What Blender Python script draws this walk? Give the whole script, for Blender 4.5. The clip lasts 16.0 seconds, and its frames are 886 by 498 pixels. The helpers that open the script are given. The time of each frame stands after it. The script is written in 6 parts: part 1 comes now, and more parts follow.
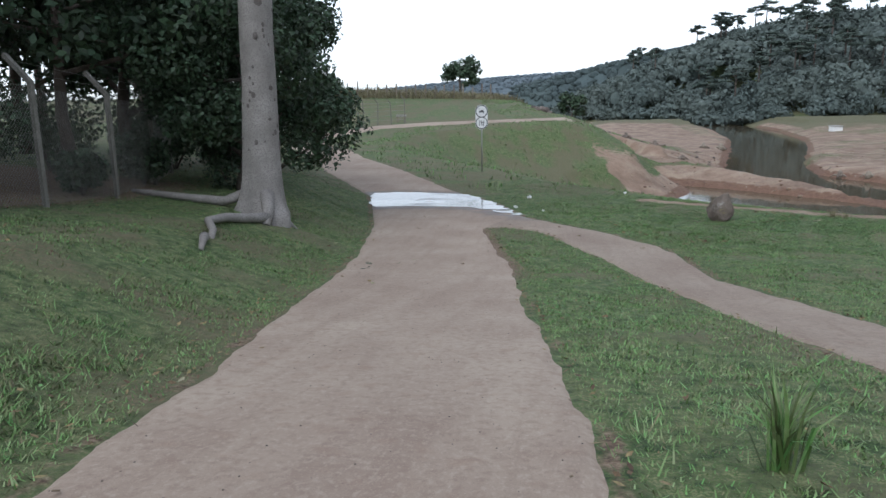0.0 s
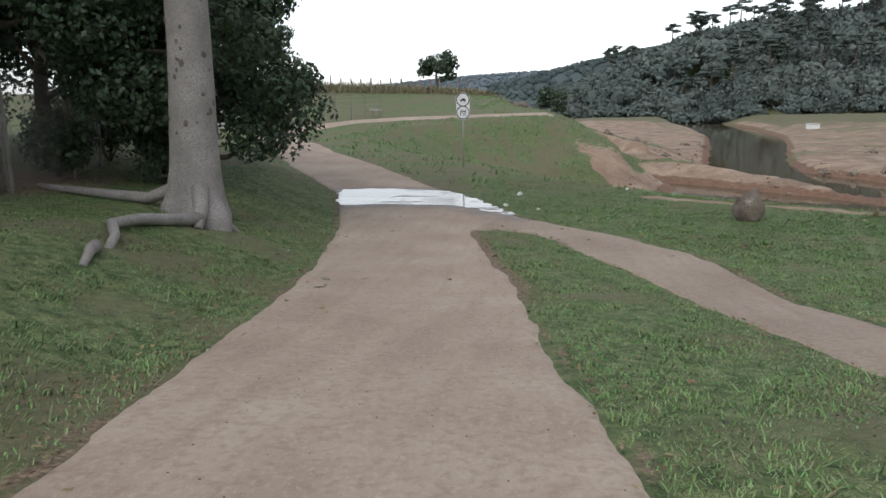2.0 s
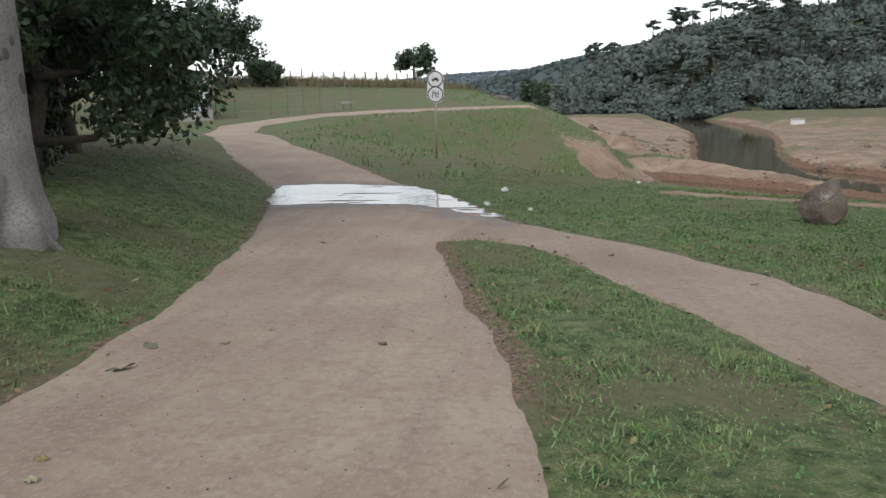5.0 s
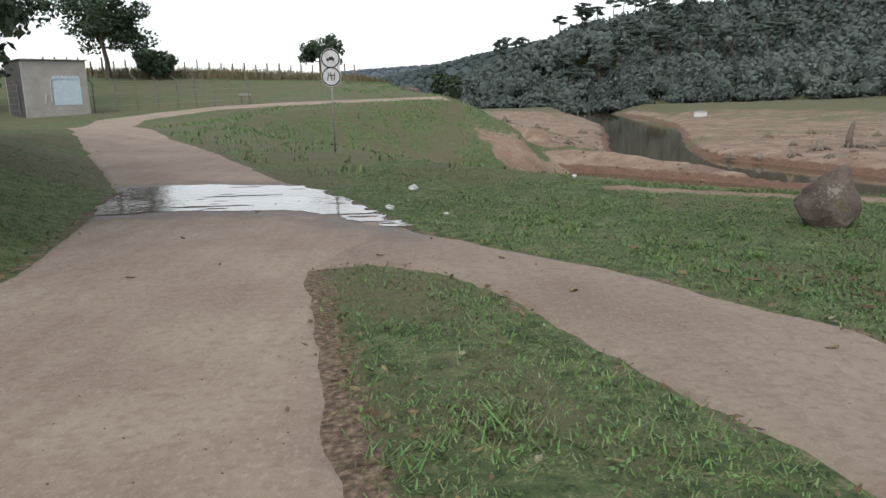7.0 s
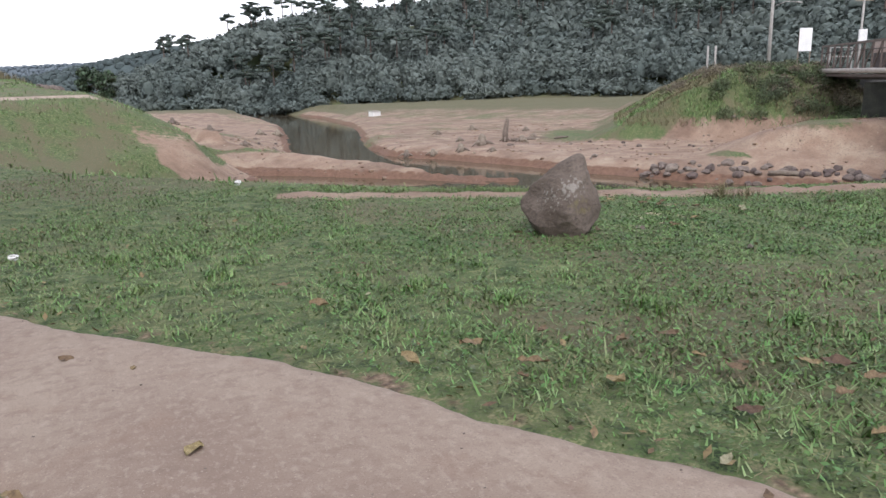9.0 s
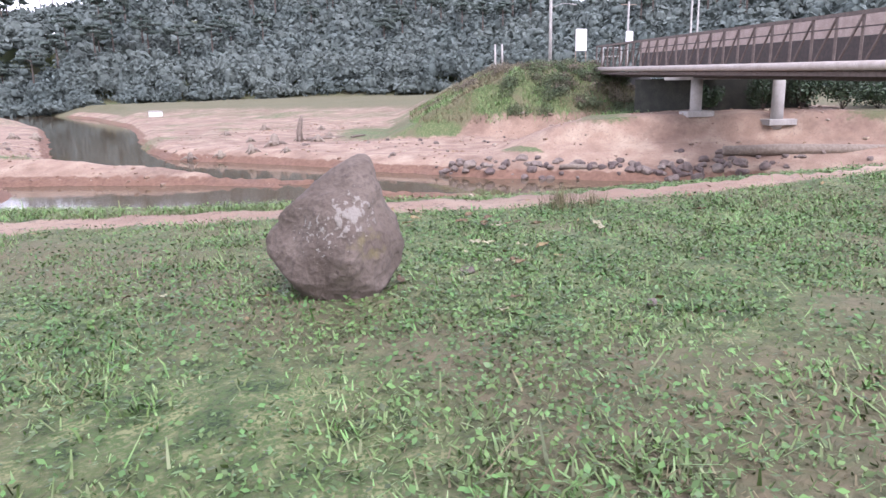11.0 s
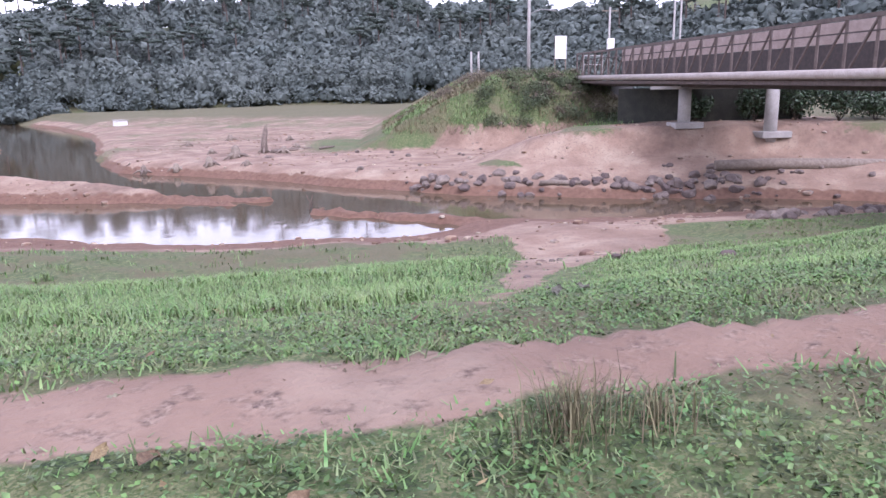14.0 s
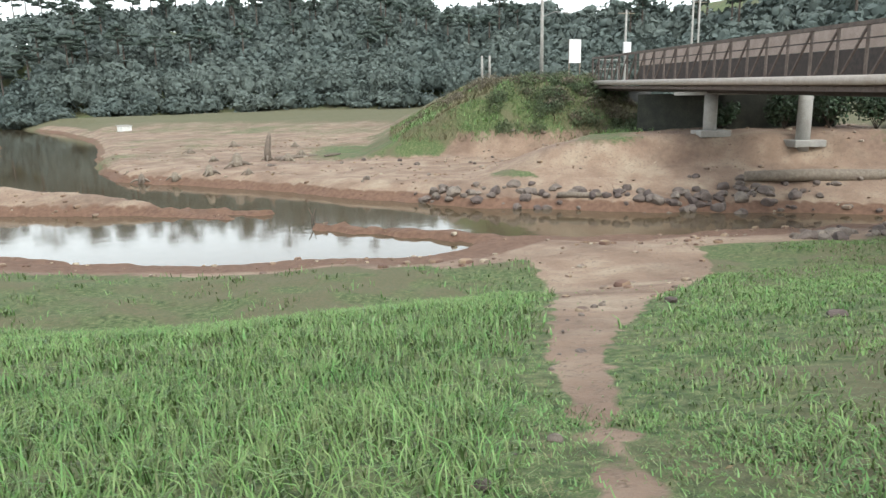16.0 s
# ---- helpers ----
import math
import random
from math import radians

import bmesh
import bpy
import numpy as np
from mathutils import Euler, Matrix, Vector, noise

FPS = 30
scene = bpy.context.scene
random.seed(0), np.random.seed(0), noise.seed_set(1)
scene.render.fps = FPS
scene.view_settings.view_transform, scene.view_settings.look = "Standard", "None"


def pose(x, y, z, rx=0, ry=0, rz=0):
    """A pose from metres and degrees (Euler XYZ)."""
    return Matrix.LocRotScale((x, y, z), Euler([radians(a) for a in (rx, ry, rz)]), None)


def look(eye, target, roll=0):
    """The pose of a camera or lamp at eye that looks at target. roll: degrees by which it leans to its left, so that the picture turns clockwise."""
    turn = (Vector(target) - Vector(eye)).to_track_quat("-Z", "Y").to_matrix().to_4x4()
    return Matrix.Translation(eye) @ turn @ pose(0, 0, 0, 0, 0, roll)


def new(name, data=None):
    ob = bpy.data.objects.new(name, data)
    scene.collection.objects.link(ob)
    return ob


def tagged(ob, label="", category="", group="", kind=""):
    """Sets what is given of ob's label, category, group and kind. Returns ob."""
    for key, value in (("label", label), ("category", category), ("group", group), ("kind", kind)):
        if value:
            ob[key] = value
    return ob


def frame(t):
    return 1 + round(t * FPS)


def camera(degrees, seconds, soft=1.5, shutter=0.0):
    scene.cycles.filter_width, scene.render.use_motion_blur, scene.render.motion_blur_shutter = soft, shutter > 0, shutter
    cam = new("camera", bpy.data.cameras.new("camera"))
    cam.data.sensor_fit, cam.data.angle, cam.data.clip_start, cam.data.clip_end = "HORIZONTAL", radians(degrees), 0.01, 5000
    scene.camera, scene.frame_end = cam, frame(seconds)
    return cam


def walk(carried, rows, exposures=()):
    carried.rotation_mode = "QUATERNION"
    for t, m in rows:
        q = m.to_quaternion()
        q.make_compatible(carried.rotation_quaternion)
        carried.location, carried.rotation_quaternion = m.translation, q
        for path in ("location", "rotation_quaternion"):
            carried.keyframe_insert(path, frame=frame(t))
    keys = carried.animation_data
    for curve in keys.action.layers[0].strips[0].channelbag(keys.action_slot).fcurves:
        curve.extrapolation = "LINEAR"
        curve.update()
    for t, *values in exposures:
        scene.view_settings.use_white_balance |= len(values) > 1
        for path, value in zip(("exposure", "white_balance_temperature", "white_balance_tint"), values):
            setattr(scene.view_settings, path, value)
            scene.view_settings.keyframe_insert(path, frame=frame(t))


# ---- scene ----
cam = camera(63.9, 16.0)
PATH = [
    (0, (2.416, -1.258, 1.176), (2.078, 0.673, 0.78), -1.0),
    (0.5, (2.236, -0.417, 1.046), (1.92, 1.517, 0.645), -0.7),
    (1, (2.137, 0.362, 0.923), (1.851, 2.302, 0.528), -0.7),
    (1.5, (1.951, 1.132, 0.849), (1.655, 3.068, 0.443), -0.9),
    (2, (1.791, 1.958, 0.707), (1.519, 3.898, 0.306), -0.8),
    (2.5, (1.646, 2.77, 0.603), (1.387, 4.712, 0.202), -0.9),
    (3, (1.58, 3.587, 0.455), (1.331, 5.53, 0.052), -0.8),
    (5.3, (1.527, 7.432, -0.064), (1.307, 9.379, -0.469), -1.0),
    (5.5, (1.495, 7.805, -0.115), (1.277, 9.751, -0.524), -1.0),
    (6, (1.502, 8.726, -0.216), (1.498, 10.681, -0.639), -1.1),
    (6.5, (1.49, 9.63, -0.297), (1.497, 11.586, -0.715), -1.0),
    (7, (1.565, 10.544, -0.386), (1.58, 12.499, -0.806), -1.2),
    (7.5, (1.693, 11.451, -0.464), (1.783, 13.406, -0.879), -1.1),
    (8, (1.966, 12.335, -0.55), (2.152, 14.282, -0.966), -0.9),
    (8.4, (2.231, 12.928, -0.627), (2.606, 14.849, -1.039), -1.2),
    (8.5, (2.263, 13.079, -0.66), (2.687, 14.988, -1.08), -1.2),
    (8.9, (2.484, 13.723, -0.725), (3.256, 15.515, -1.163), -0.7),
    (9, (2.557, 13.86, -0.731), (3.398, 15.622, -1.164), -1.2),
    (9.1, (2.64, 14.005, -0.736), (3.565, 15.723, -1.176), -1.5),
    (9.5, (3.01, 14.546, -0.841), (4.242, 16.055, -1.294), -1.3),
    (9.7, (3.205, 14.827, -0.88), (4.486, 16.297, -1.324), -1.1),
    (11.8, (5.478, 17.001, -1.008), (6.778, 18.454, -1.453), -1.3),
    (12, (5.764, 17.156, -0.968), (7.072, 18.604, -1.406), -1.5),
    (12.5, (6.434, 17.568, -0.95), (7.762, 19.0, -1.38), -1.3),
    (13, (7.021, 18.147, -0.973), (8.356, 19.573, -1.403), -1.2),
    (13.5, (7.548, 18.696, -0.986), (8.88, 20.125, -1.415), -1.2),
    (13.7, (7.766, 18.988, -1.002), (9.094, 20.419, -1.437), -1.5),
    (13.9, (7.962, 19.243, -0.983), (9.298, 20.667, -1.415), -1.2),
    (14, (8.058, 19.368, -0.977), (9.397, 20.793, -1.401), -1.0),
    (14.5, (8.501, 20.039, -0.991), (9.828, 21.474, -1.417), -0.9),
    (15, (9.024, 20.711, -0.993), (10.338, 22.157, -1.42), -1.1),
    (15.5, (9.597, 21.348, -0.921), (10.911, 22.797, -1.34), -1.2),
    (16, (10.068, 21.857, -0.836), (11.393, 23.297, -1.248), -1.0),
]
EXPOSURES = [(0, 0.75, 5720, 8), (3, 0.75, 6400, 9), (8, 0.72, 6400, 9), (8.7, 0.82, 6450, 9), (9.5, 1.9, 5750, 31), (12, 2.03, 6000, 27), (13.5, 1.80, 5700, 35), (14.5, 1.68, 5700, 34), (15.4, 1.70, 5550, 28), (16, 1.50, 6350, 4)]
walk(cam, [(t, look(*row)) for t, *row in PATH], EXPOSURES)

# ---- sky, sun, exposure ----
SUN_UP, SUN_TURN = 48, 200
world = bpy.data.worlds.new("overcast_sky")
scene.world = world
world.use_nodes = True
wn = world.node_tree.nodes
sky = wn.new("ShaderNodeTexSky")
sky.sky_type = "NISHITA"
sky.sun_disc = False
sky.sun_elevation, sky.sun_rotation = radians(SUN_UP), radians(SUN_TURN)
sky.dust_density, sky.air_density = 1.0, 1.0
pale = wn.new("ShaderNodeHueSaturation")
pale.inputs["Saturation"].default_value = 0.22
world.node_tree.links.new(sky.outputs[0], pale.inputs["Color"])
world.node_tree.links.new(pale.outputs[0], wn["Background"].inputs["Color"])
wn["Background"].inputs["Strength"].default_value = 0.14
sun_data = bpy.data.lights.new("sun", "SUN")
sun_data.energy, sun_data.angle, sun_data.color = 0.6, radians(30), (1, 0.97, 0.92)
sun = new("sun", sun_data)
sa, se = radians(SUN_TURN), radians(SUN_UP)
sun.matrix_world = look((0, 0, 60), (-60 * math.sin(sa) * math.cos(se), -60 * math.cos(sa) * math.cos(se), 60 - 60 * math.sin(se)))


# ---- materials ----
def rgb(c):
    return (c[0], c[1], c[2], 1)


def surface(name, colours, scale=3.0, fine=40.0, rough=0.9, bump=0.3, metal=0.0, spread=0.5, vary=0.0, detail=6):
    """A procedural surface: two colours mixed by coarse noise, a third by fine grain, with bump; vary adds a change from piece to piece."""
    m = bpy.data.materials.new(name)
    m.use_nodes = True
    nt = m.node_tree
    nd, ln = nt.nodes, nt.links.new
    bsdf = nd["Principled BSDF"]
    geo = nd.new("ShaderNodeTexCoord")
    n1, n2 = nd.new("ShaderNodeTexNoise"), nd.new("ShaderNodeTexNoise")
    for n, s in ((n1, scale), (n2, fine)):
        n.inputs["Scale"].default_value = s
        n.inputs["Detail"].default_value = detail
        ln(geo.outputs["Object"], n.inputs["Vector"])
    ramp = nd.new("ShaderNodeValToRGB")
    ramp.color_ramp.elements[0].position, ramp.color_ramp.elements[1].position = 0.5 - spread / 2 * 0.6, 0.5 + spread / 2 * 0.6
    ramp.color_ramp.elements[0].color, ramp.color_ramp.elements[1].color = rgb(colours[0]), rgb(colours[1])
    ln(n1.outputs["Fac"], ramp.inputs["Fac"])
    mix = nd.new("ShaderNodeMix")
    mix.data_type = "RGBA"
    grain = nd.new("ShaderNodeMapRange")
    grain.inputs["From Min"].default_value, grain.inputs["From Max"].default_value = 0.45, 0.72
    ln(n2.outputs["Fac"], grain.inputs["Value"])
    ln(grain.outputs[0], mix.inputs[0])
    ln(ramp.outputs[0], mix.inputs[6])
    mix.inputs[7].default_value = rgb(colours[2] if len(colours) > 2 else [c * 0.7 for c in colours[0]])
    out = mix.outputs[2]
    if vary:
        hsv = nd.new("ShaderNodeHueSaturation")
        info, isl = nd.new("ShaderNodeObjectInfo"), nd.new("ShaderNodeNewGeometry")
        add = nd.new("ShaderNodeMath")
        ln(info.outputs["Random"], add.inputs[0])
        ln(isl.outputs["Random Per Island"], add.inputs[1])
        frac = nd.new("ShaderNodeMath")
        frac.operation = "FRACT"
        ln(add.outputs[0], frac.inputs[0])
        rng = nd.new("ShaderNodeMapRange")
        rng.inputs["To Min"].default_value, rng.inputs["To Max"].default_value = 1 - vary, 1 + vary
        ln(frac.outputs[0], rng.inputs["Value"])
        ln(rng.outputs[0], hsv.inputs["Value"])
        hue = nd.new("ShaderNodeMapRange")
        hue.inputs["To Min"].default_value, hue.inputs["To Max"].default_value = 0.5 - vary * 0.05, 0.5 + vary * 0.05
        ln(frac.outputs[0], hue.inputs["Value"])
        ln(hue.outputs[0], hsv.inputs["Hue"])
        ln(out, hsv.inputs["Color"])
        out = hsv.outputs[0]
    ln(out, bsdf.inputs["Base Color"])
    bsdf.inputs["Roughness"].default_value = rough
    bsdf.inputs["Metallic"].default_value = metal
    if bump:
        b = nd.new("ShaderNodeBump")
        b.inputs["Strength"].default_value = bump
        b.inputs["Distance"].default_value = 0.02
        ln(n2.outputs["Fac"], b.inputs["Height"])
        ln(b.outputs[0], bsdf.inputs["Normal"])
    return m


def ground_material():
    """Lawn, red lake-bed soil and bare earth, laid out by the zones stored on the ground sheet."""
    m = bpy.data.materials.new("ground")
    m.use_nodes = True
    nt = m.node_tree
    nd, ln = nt.nodes, nt.links.new
    bsdf = nd["Principled BSDF"]
    geo = nd.new("ShaderNodeTexCoord")

    def noise_at(scale, detail=8, rough=0.6):
        n = nd.new("ShaderNodeTexNoise")
        n.inputs["Scale"].default_value, n.inputs["Detail"].default_value, n.inputs["Roughness"].default_value = scale, detail, rough
        ln(geo.outputs["Object"], n.inputs["Vector"])
        return n.outputs["Fac"]

    def ramp(fac, *stops):
        r = nd.new("ShaderNodeValToRGB")
        els = r.color_ramp.elements
        while len(els) < len(stops):
            els.new(0.5)
        for e, (p, c) in zip(els, stops):
            e.position, e.color = p, rgb(c)
        ln(fac, r.inputs["Fac"])
        return r.outputs[0]

    def blend(fac, a, b):
        x = nd.new("ShaderNodeMix")
        x.data_type = "RGBA"
        ln(fac, x.inputs[0])
        ln(a, x.inputs[6])
        ln(b, x.inputs[7])
        return x.outputs[2]

    def zone(name, scale, amount, lo=0.4, hi=0.6):
        a = nd.new("ShaderNodeAttribute")
        a.attribute_name = name
        n = nd.new("ShaderNodeMath")
        n.operation = "SUBTRACT"
        ln(noise_at(scale), n.inputs[0])
        n.inputs[1].default_value = 0.5
        k = nd.new("ShaderNodeMath")
        k.operation = "MULTIPLY_ADD"
        ln(n.outputs[0], k.inputs[0])
        k.inputs[1].default_value = amount
        ln(a.outputs["Fac"], k.inputs[2])
        r = nd.new("ShaderNodeMapRange")
        r.inputs["From Min"].default_value, r.inputs["From Max"].default_value = lo, hi
        ln(k.outputs[0], r.inputs["Value"])
        return r.outputs[0]

    lawn = ramp(noise_at(1.3), (0.3, (0.05, 0.092, 0.024)), (0.5, (0.072, 0.116, 0.034)), (0.68, (0.105, 0.118, 0.046)))
    lawn = blend(ramp(noise_at(55, 3), (0.43, (0, 0, 0)), (0.57, (1, 1, 1))), lawn, ramp(noise_at(6), (0.4, (0.022, 0.04, 0.012)), (0.6, (0.21, 0.22, 0.10))))
    lawn = blend(zone("dry", 0.6, 0.8), lawn, ramp(noise_at(9), (0.35, (0.15, 0.125, 0.07)), (0.65, (0.09, 0.10, 0.045))))
    red = ramp(noise_at(0.45, 10), (0.3, (0.19, 0.12, 0.082)), (0.5, (0.29, 0.20, 0.142)), (0.7, (0.39, 0.31, 0.225)))
    red = blend(ramp(noise_at(7, 6), (0.5, (0, 0, 0)), (0.7, (1, 1, 1))), red, ramp(noise_at(25, 4), (0.4, (0.09, 0.058, 0.042)), (0.6, (0.33, 0.25, 0.185))))
    red = blend(ramp(noise_at(0.17, 7), (0.47, (0, 0, 0)), (0.66, (0.75, 0.75, 0.75))), red, ramp(noise_at(2.5, 6), (0.35, (0.10, 0.062, 0.045)), (0.65, (0.2, 0.13, 0.092))))
    red = blend(zone("wet", 0.8, 0.5), red, ramp(noise_at(3), (0.35, (0.12, 0.065, 0.042)), (0.65, (0.2, 0.115, 0.075))))
    colour = blend(zone("soil", 2.2, 0.9), lawn, red)
    colour = blend(zone("litter", 6.0, 0.9), colour, ramp(noise_at(22), (0.35, (0.07, 0.045, 0.03)), (0.5, (0.16, 0.11, 0.072)), (0.68, (0.33, 0.245, 0.17))))
    ln(colour, bsdf.inputs["Base Color"])
    bsdf.inputs["Roughness"].default_value = 0.95
    b = nd.new("ShaderNodeBump")
    b.inputs["Strength"].default_value, b.inputs["Distance"].default_value = 0.6, 0.06
    ln(noise_at(14), b.inputs["Height"])
    ln(b.outputs[0], bsdf.inputs["Normal"])
    return m


def water_material(name, colour, rough, ripple, scale):
    m = bpy.data.materials.new(name)
    m.use_nodes = True
    nd, ln = m.node_tree.nodes, m.node_tree.links.new
    bsdf = nd["Principled BSDF"]
    bsdf.inputs["Base Color"].default_value = rgb(colour)
    bsdf.inputs["Roughness"].default_value = rough
    bsdf.inputs["IOR"].default_value = 1.33
    geo, n, b = nd.new("ShaderNodeTexCoord"), nd.new("ShaderNodeTexNoise"), nd.new("ShaderNodeBump")
    n.inputs["Scale"].default_value, n.inputs["Detail"].default_value = scale, 3
    ln(geo.outputs["Object"], n.inputs["Vector"])
    ln(n.outputs["Fac"], b.inputs["Height"])
    b.inputs["Strength"].default_value, b.inputs["Distance"].default_value = ripple, 0.05
    ln(b.outputs[0], bsdf.inputs["Normal"])
    return m


M_GROUND = ground_material()


def road_material(name, k):
    """Packed sandy gravel with long wheel streaks, blotches and grit; darker and smoother where water has wetted it."""
    m = bpy.data.materials.new(name)
    m.use_nodes = True
    nd, ln = m.node_tree.nodes, m.node_tree.links.new
    bsdf, geo = nd["Principled BSDF"], nd.new("ShaderNodeTexCoord")

    def noise_at(scale, detail, stretch=(1, 1, 1), turn=0.0):
        n, k = nd.new("ShaderNodeTexNoise"), nd.new("ShaderNodeMapping")
        n.inputs["Scale"].default_value, n.inputs["Detail"].default_value = scale, detail
        k.inputs["Scale"].default_value = stretch
        k.inputs["Rotation"].default_value = (0, 0, turn)
        ln(geo.outputs["Object"], k.inputs["Vector"])
        ln(k.outputs[0], n.inputs["Vector"])
        return n.outputs["Fac"]

    def blend(fac, a, b, kind="MIX"):
        x = nd.new("ShaderNodeMix")
        x.data_type, x.blend_type = "RGBA", kind
        for sock, v in ((x.inputs[0], fac), (x.inputs[6], a), (x.inputs[7], b)):
            if hasattr(v, "links"):
                ln(v, sock)
            else:
                sock.default_value = v if sock.type == "VALUE" else rgb(v)
        return x.outputs[2]

    def span(fac, lo, hi, to=1.0):
        r = nd.new("ShaderNodeMapRange")
        r.inputs["From Min"].default_value, r.inputs["From Max"].default_value, r.inputs["To Max"].default_value = lo, hi, to
        ln(fac, r.inputs["Value"])
        return r.outputs[0]

    colour = blend(span(noise_at(0.6, 8), 0.35, 0.65), (0.29, 0.225, 0.185), (0.39, 0.325, 0.27))
    colour = blend(span(noise_at(1.0, 6, (2.6, 0.16, 1), -0.12), 0.45, 0.7, 0.4), colour, (0.41, 0.345, 0.285))
    colour = blend(span(noise_at(1.0, 7, (4.5, 0.5, 1), -0.12), 0.5, 0.72, 0.4), colour, (0.225, 0.165, 0.135))
    colour = blend(span(noise_at(13, 9), 0.48, 0.66, 0.5), colour, (0.23, 0.17, 0.14))
    colour = blend(span(noise_at(32, 5, (1, 0.6, 1)), 0.52, 0.68, 0.45), colour, (0.45, 0.385, 0.325))
    colour = blend(span(noise_at(5.0, 8), 0.55, 0.75, 0.5), colour, (0.26, 0.18, 0.14))
    grain = noise_at(130, 3)
    colour = blend(span(grain, 0.52, 0.75, 0.55), colour, (0.19, 0.145, 0.12))
    colour = blend(span(noise_at(85, 2), 0.62, 0.78, 0.7), colour, (0.50, 0.43, 0.37))
    colour = blend(1.0, colour, (1.03 * k, 0.985 * k, 0.92 * k), "MULTIPLY")
    damp = nd.new("ShaderNodeAttribute")
    damp.attribute_name = "damp"
    wet = nd.new("ShaderNodeMath")
    wet.operation = "MULTIPLY"
    ln(damp.outputs["Fac"], wet.inputs[0])
    ln(span(noise_at(2.4, 6), 0.33, 0.52), wet.inputs[1])
    colour = blend(wet.outputs[0], colour, (0.105, 0.072, 0.056))
    ln(colour, bsdf.inputs["Base Color"])
    rough = nd.new("ShaderNodeMapRange")
    rough.inputs["To Min"].default_value, rough.inputs["To Max"].default_value = 0.93, 0.42
    ln(wet.outputs[0], rough.inputs["Value"])
    ln(rough.outputs[0], bsdf.inputs["Roughness"])
    b = nd.new("ShaderNodeBump")
    b.inputs["Strength"].default_value, b.inputs["Distance"].default_value = 0.35, 0.006
    ln(grain, b.inputs["Height"])
    ln(b.outputs[0], bsdf.inputs["Normal"])
    return m


M_ROAD = road_material("packed_gravel", 1.0)
M_FOOTPATH = road_material("trodden_gravel", 0.85)
M_WATER = water_material("brown_creek_water", (0.10, 0.075, 0.045), 0.06, 0.08, 1.2)
M_PUDDLE = water_material("shallow_puddle", (0.16, 0.13, 0.11), 0.05, 0.10, 5)
M_TRUNK = surface("pale_smooth_bark", [(0.20, 0.18, 0.165), (0.29, 0.265, 0.245), (0.15, 0.135, 0.12)], 2.2, 30, 0.85, 0.4)
M_SPOT = surface("dark_bark_scar", [(0.10, 0.085, 0.075), (0.15, 0.13, 0.12)], 8, 60, 0.95, 0.5)
M_BARK = surface("dark_bark", [(0.07, 0.055, 0.045), (0.13, 0.105, 0.085)], 4, 40, 0.95, 0.7)
M_LEAF = surface("dark_leaf", [(0.030, 0.055, 0.026), (0.055, 0.085, 0.040)], 2, 20, 0.6, 0, vary=0.45)
# grey-blue leaf tone with distance haze mixed into the base colour
M_WOODS = surface("hazed_woods_leaf", [(0.084, 0.107, 0.096), (0.124, 0.147, 0.128)], 0.05, 0.8, 0.9, 0, vary=0.25)
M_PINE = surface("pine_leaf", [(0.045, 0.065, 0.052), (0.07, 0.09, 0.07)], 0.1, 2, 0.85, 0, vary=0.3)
M_BLADE = surface("grass_blade", [(0.085, 0.165, 0.038), (0.14, 0.225, 0.065), (0.22, 0.245, 0.12)], 1.5, 9, 0.6, 0, vary=0.6)
M_DRYGRASS = surface("dry_grass_blade", [(0.16, 0.14, 0.075), (0.23, 0.195, 0.11)], 1, 8, 0.8, 0, vary=0.3)
M_REED = surface("lush_grass_blade", [(0.075, 0.155, 0.032), (0.13, 0.215, 0.055), (0.23, 0.29, 0.11)], 0.8, 6, 0.5, 0, vary=0.5)
M_DEADLEAF = surface("dead_leaf", [(0.14, 0.088, 0.042), (0.24, 0.172, 0.09), (0.085, 0.056, 0.034)], 9, 50, 0.8, 0.2, vary=0.5)
M_PALELEAF = surface("pale_fallen_leaf", [(0.27, 0.26, 0.15), (0.34, 0.31, 0.21)], 12, 60, 0.7, 0.2, vary=0.3)
M_STONE = surface("bank_stone", [(0.12, 0.095, 0.082), (0.22, 0.175, 0.148)], 2, 20, 0.9, 0.5, vary=0.35)
M_CONCRETE = surface("weathered_concrete", [(0.30, 0.285, 0.26), (0.40, 0.38, 0.35), (0.22, 0.21, 0.19)], 1.5, 30, 0.9, 0.3)
M_POST = surface("dark_concrete_post", [(0.15, 0.14, 0.12), (0.22, 0.205, 0.18), (0.11, 0.105, 0.085)], 2.5, 30, 0.95, 0.4)
# steel of rails and girders; also the painted shadow on the lower boarding
M_STEEL = surface("rusted_steel_and_shade", [(0.045, 0.035, 0.03), (0.075, 0.055, 0.046), (0.035, 0.029, 0.026)], 4, 30, 0.75, 0.3)
M_TRUSS = surface("weathered_truss_steel", [(0.105, 0.08, 0.068), (0.16, 0.125, 0.105), (0.07, 0.05, 0.042)], 3, 25, 0.75, 0.3)
M_GALV = surface("galvanised_pole", [(0.30, 0.29, 0.27), (0.38, 0.37, 0.35)], 6, 40, 0.55, 0.1, metal=0.6)
M_SIGNWHITE = surface("sign_white", [(0.72, 0.71, 0.70), (0.78, 0.77, 0.76), (0.62, 0.6, 0.58)], 6, 50, 0.5, 0.05)
M_SIGNBLACK = surface("sign_black", [(0.02, 0.02, 0.022), (0.03, 0.03, 0.03)], 6, 50, 0.5, 0.05)
M_WOOD = surface("weathered_wood", [(0.17, 0.135, 0.105), (0.26, 0.215, 0.17)], 5, 45, 0.9, 0.5, vary=0.25)
M_DECK = surface("brown_deck_board", [(0.12, 0.085, 0.068), (0.17, 0.125, 0.10)], 3, 30, 0.85, 0.3, vary=0.15)
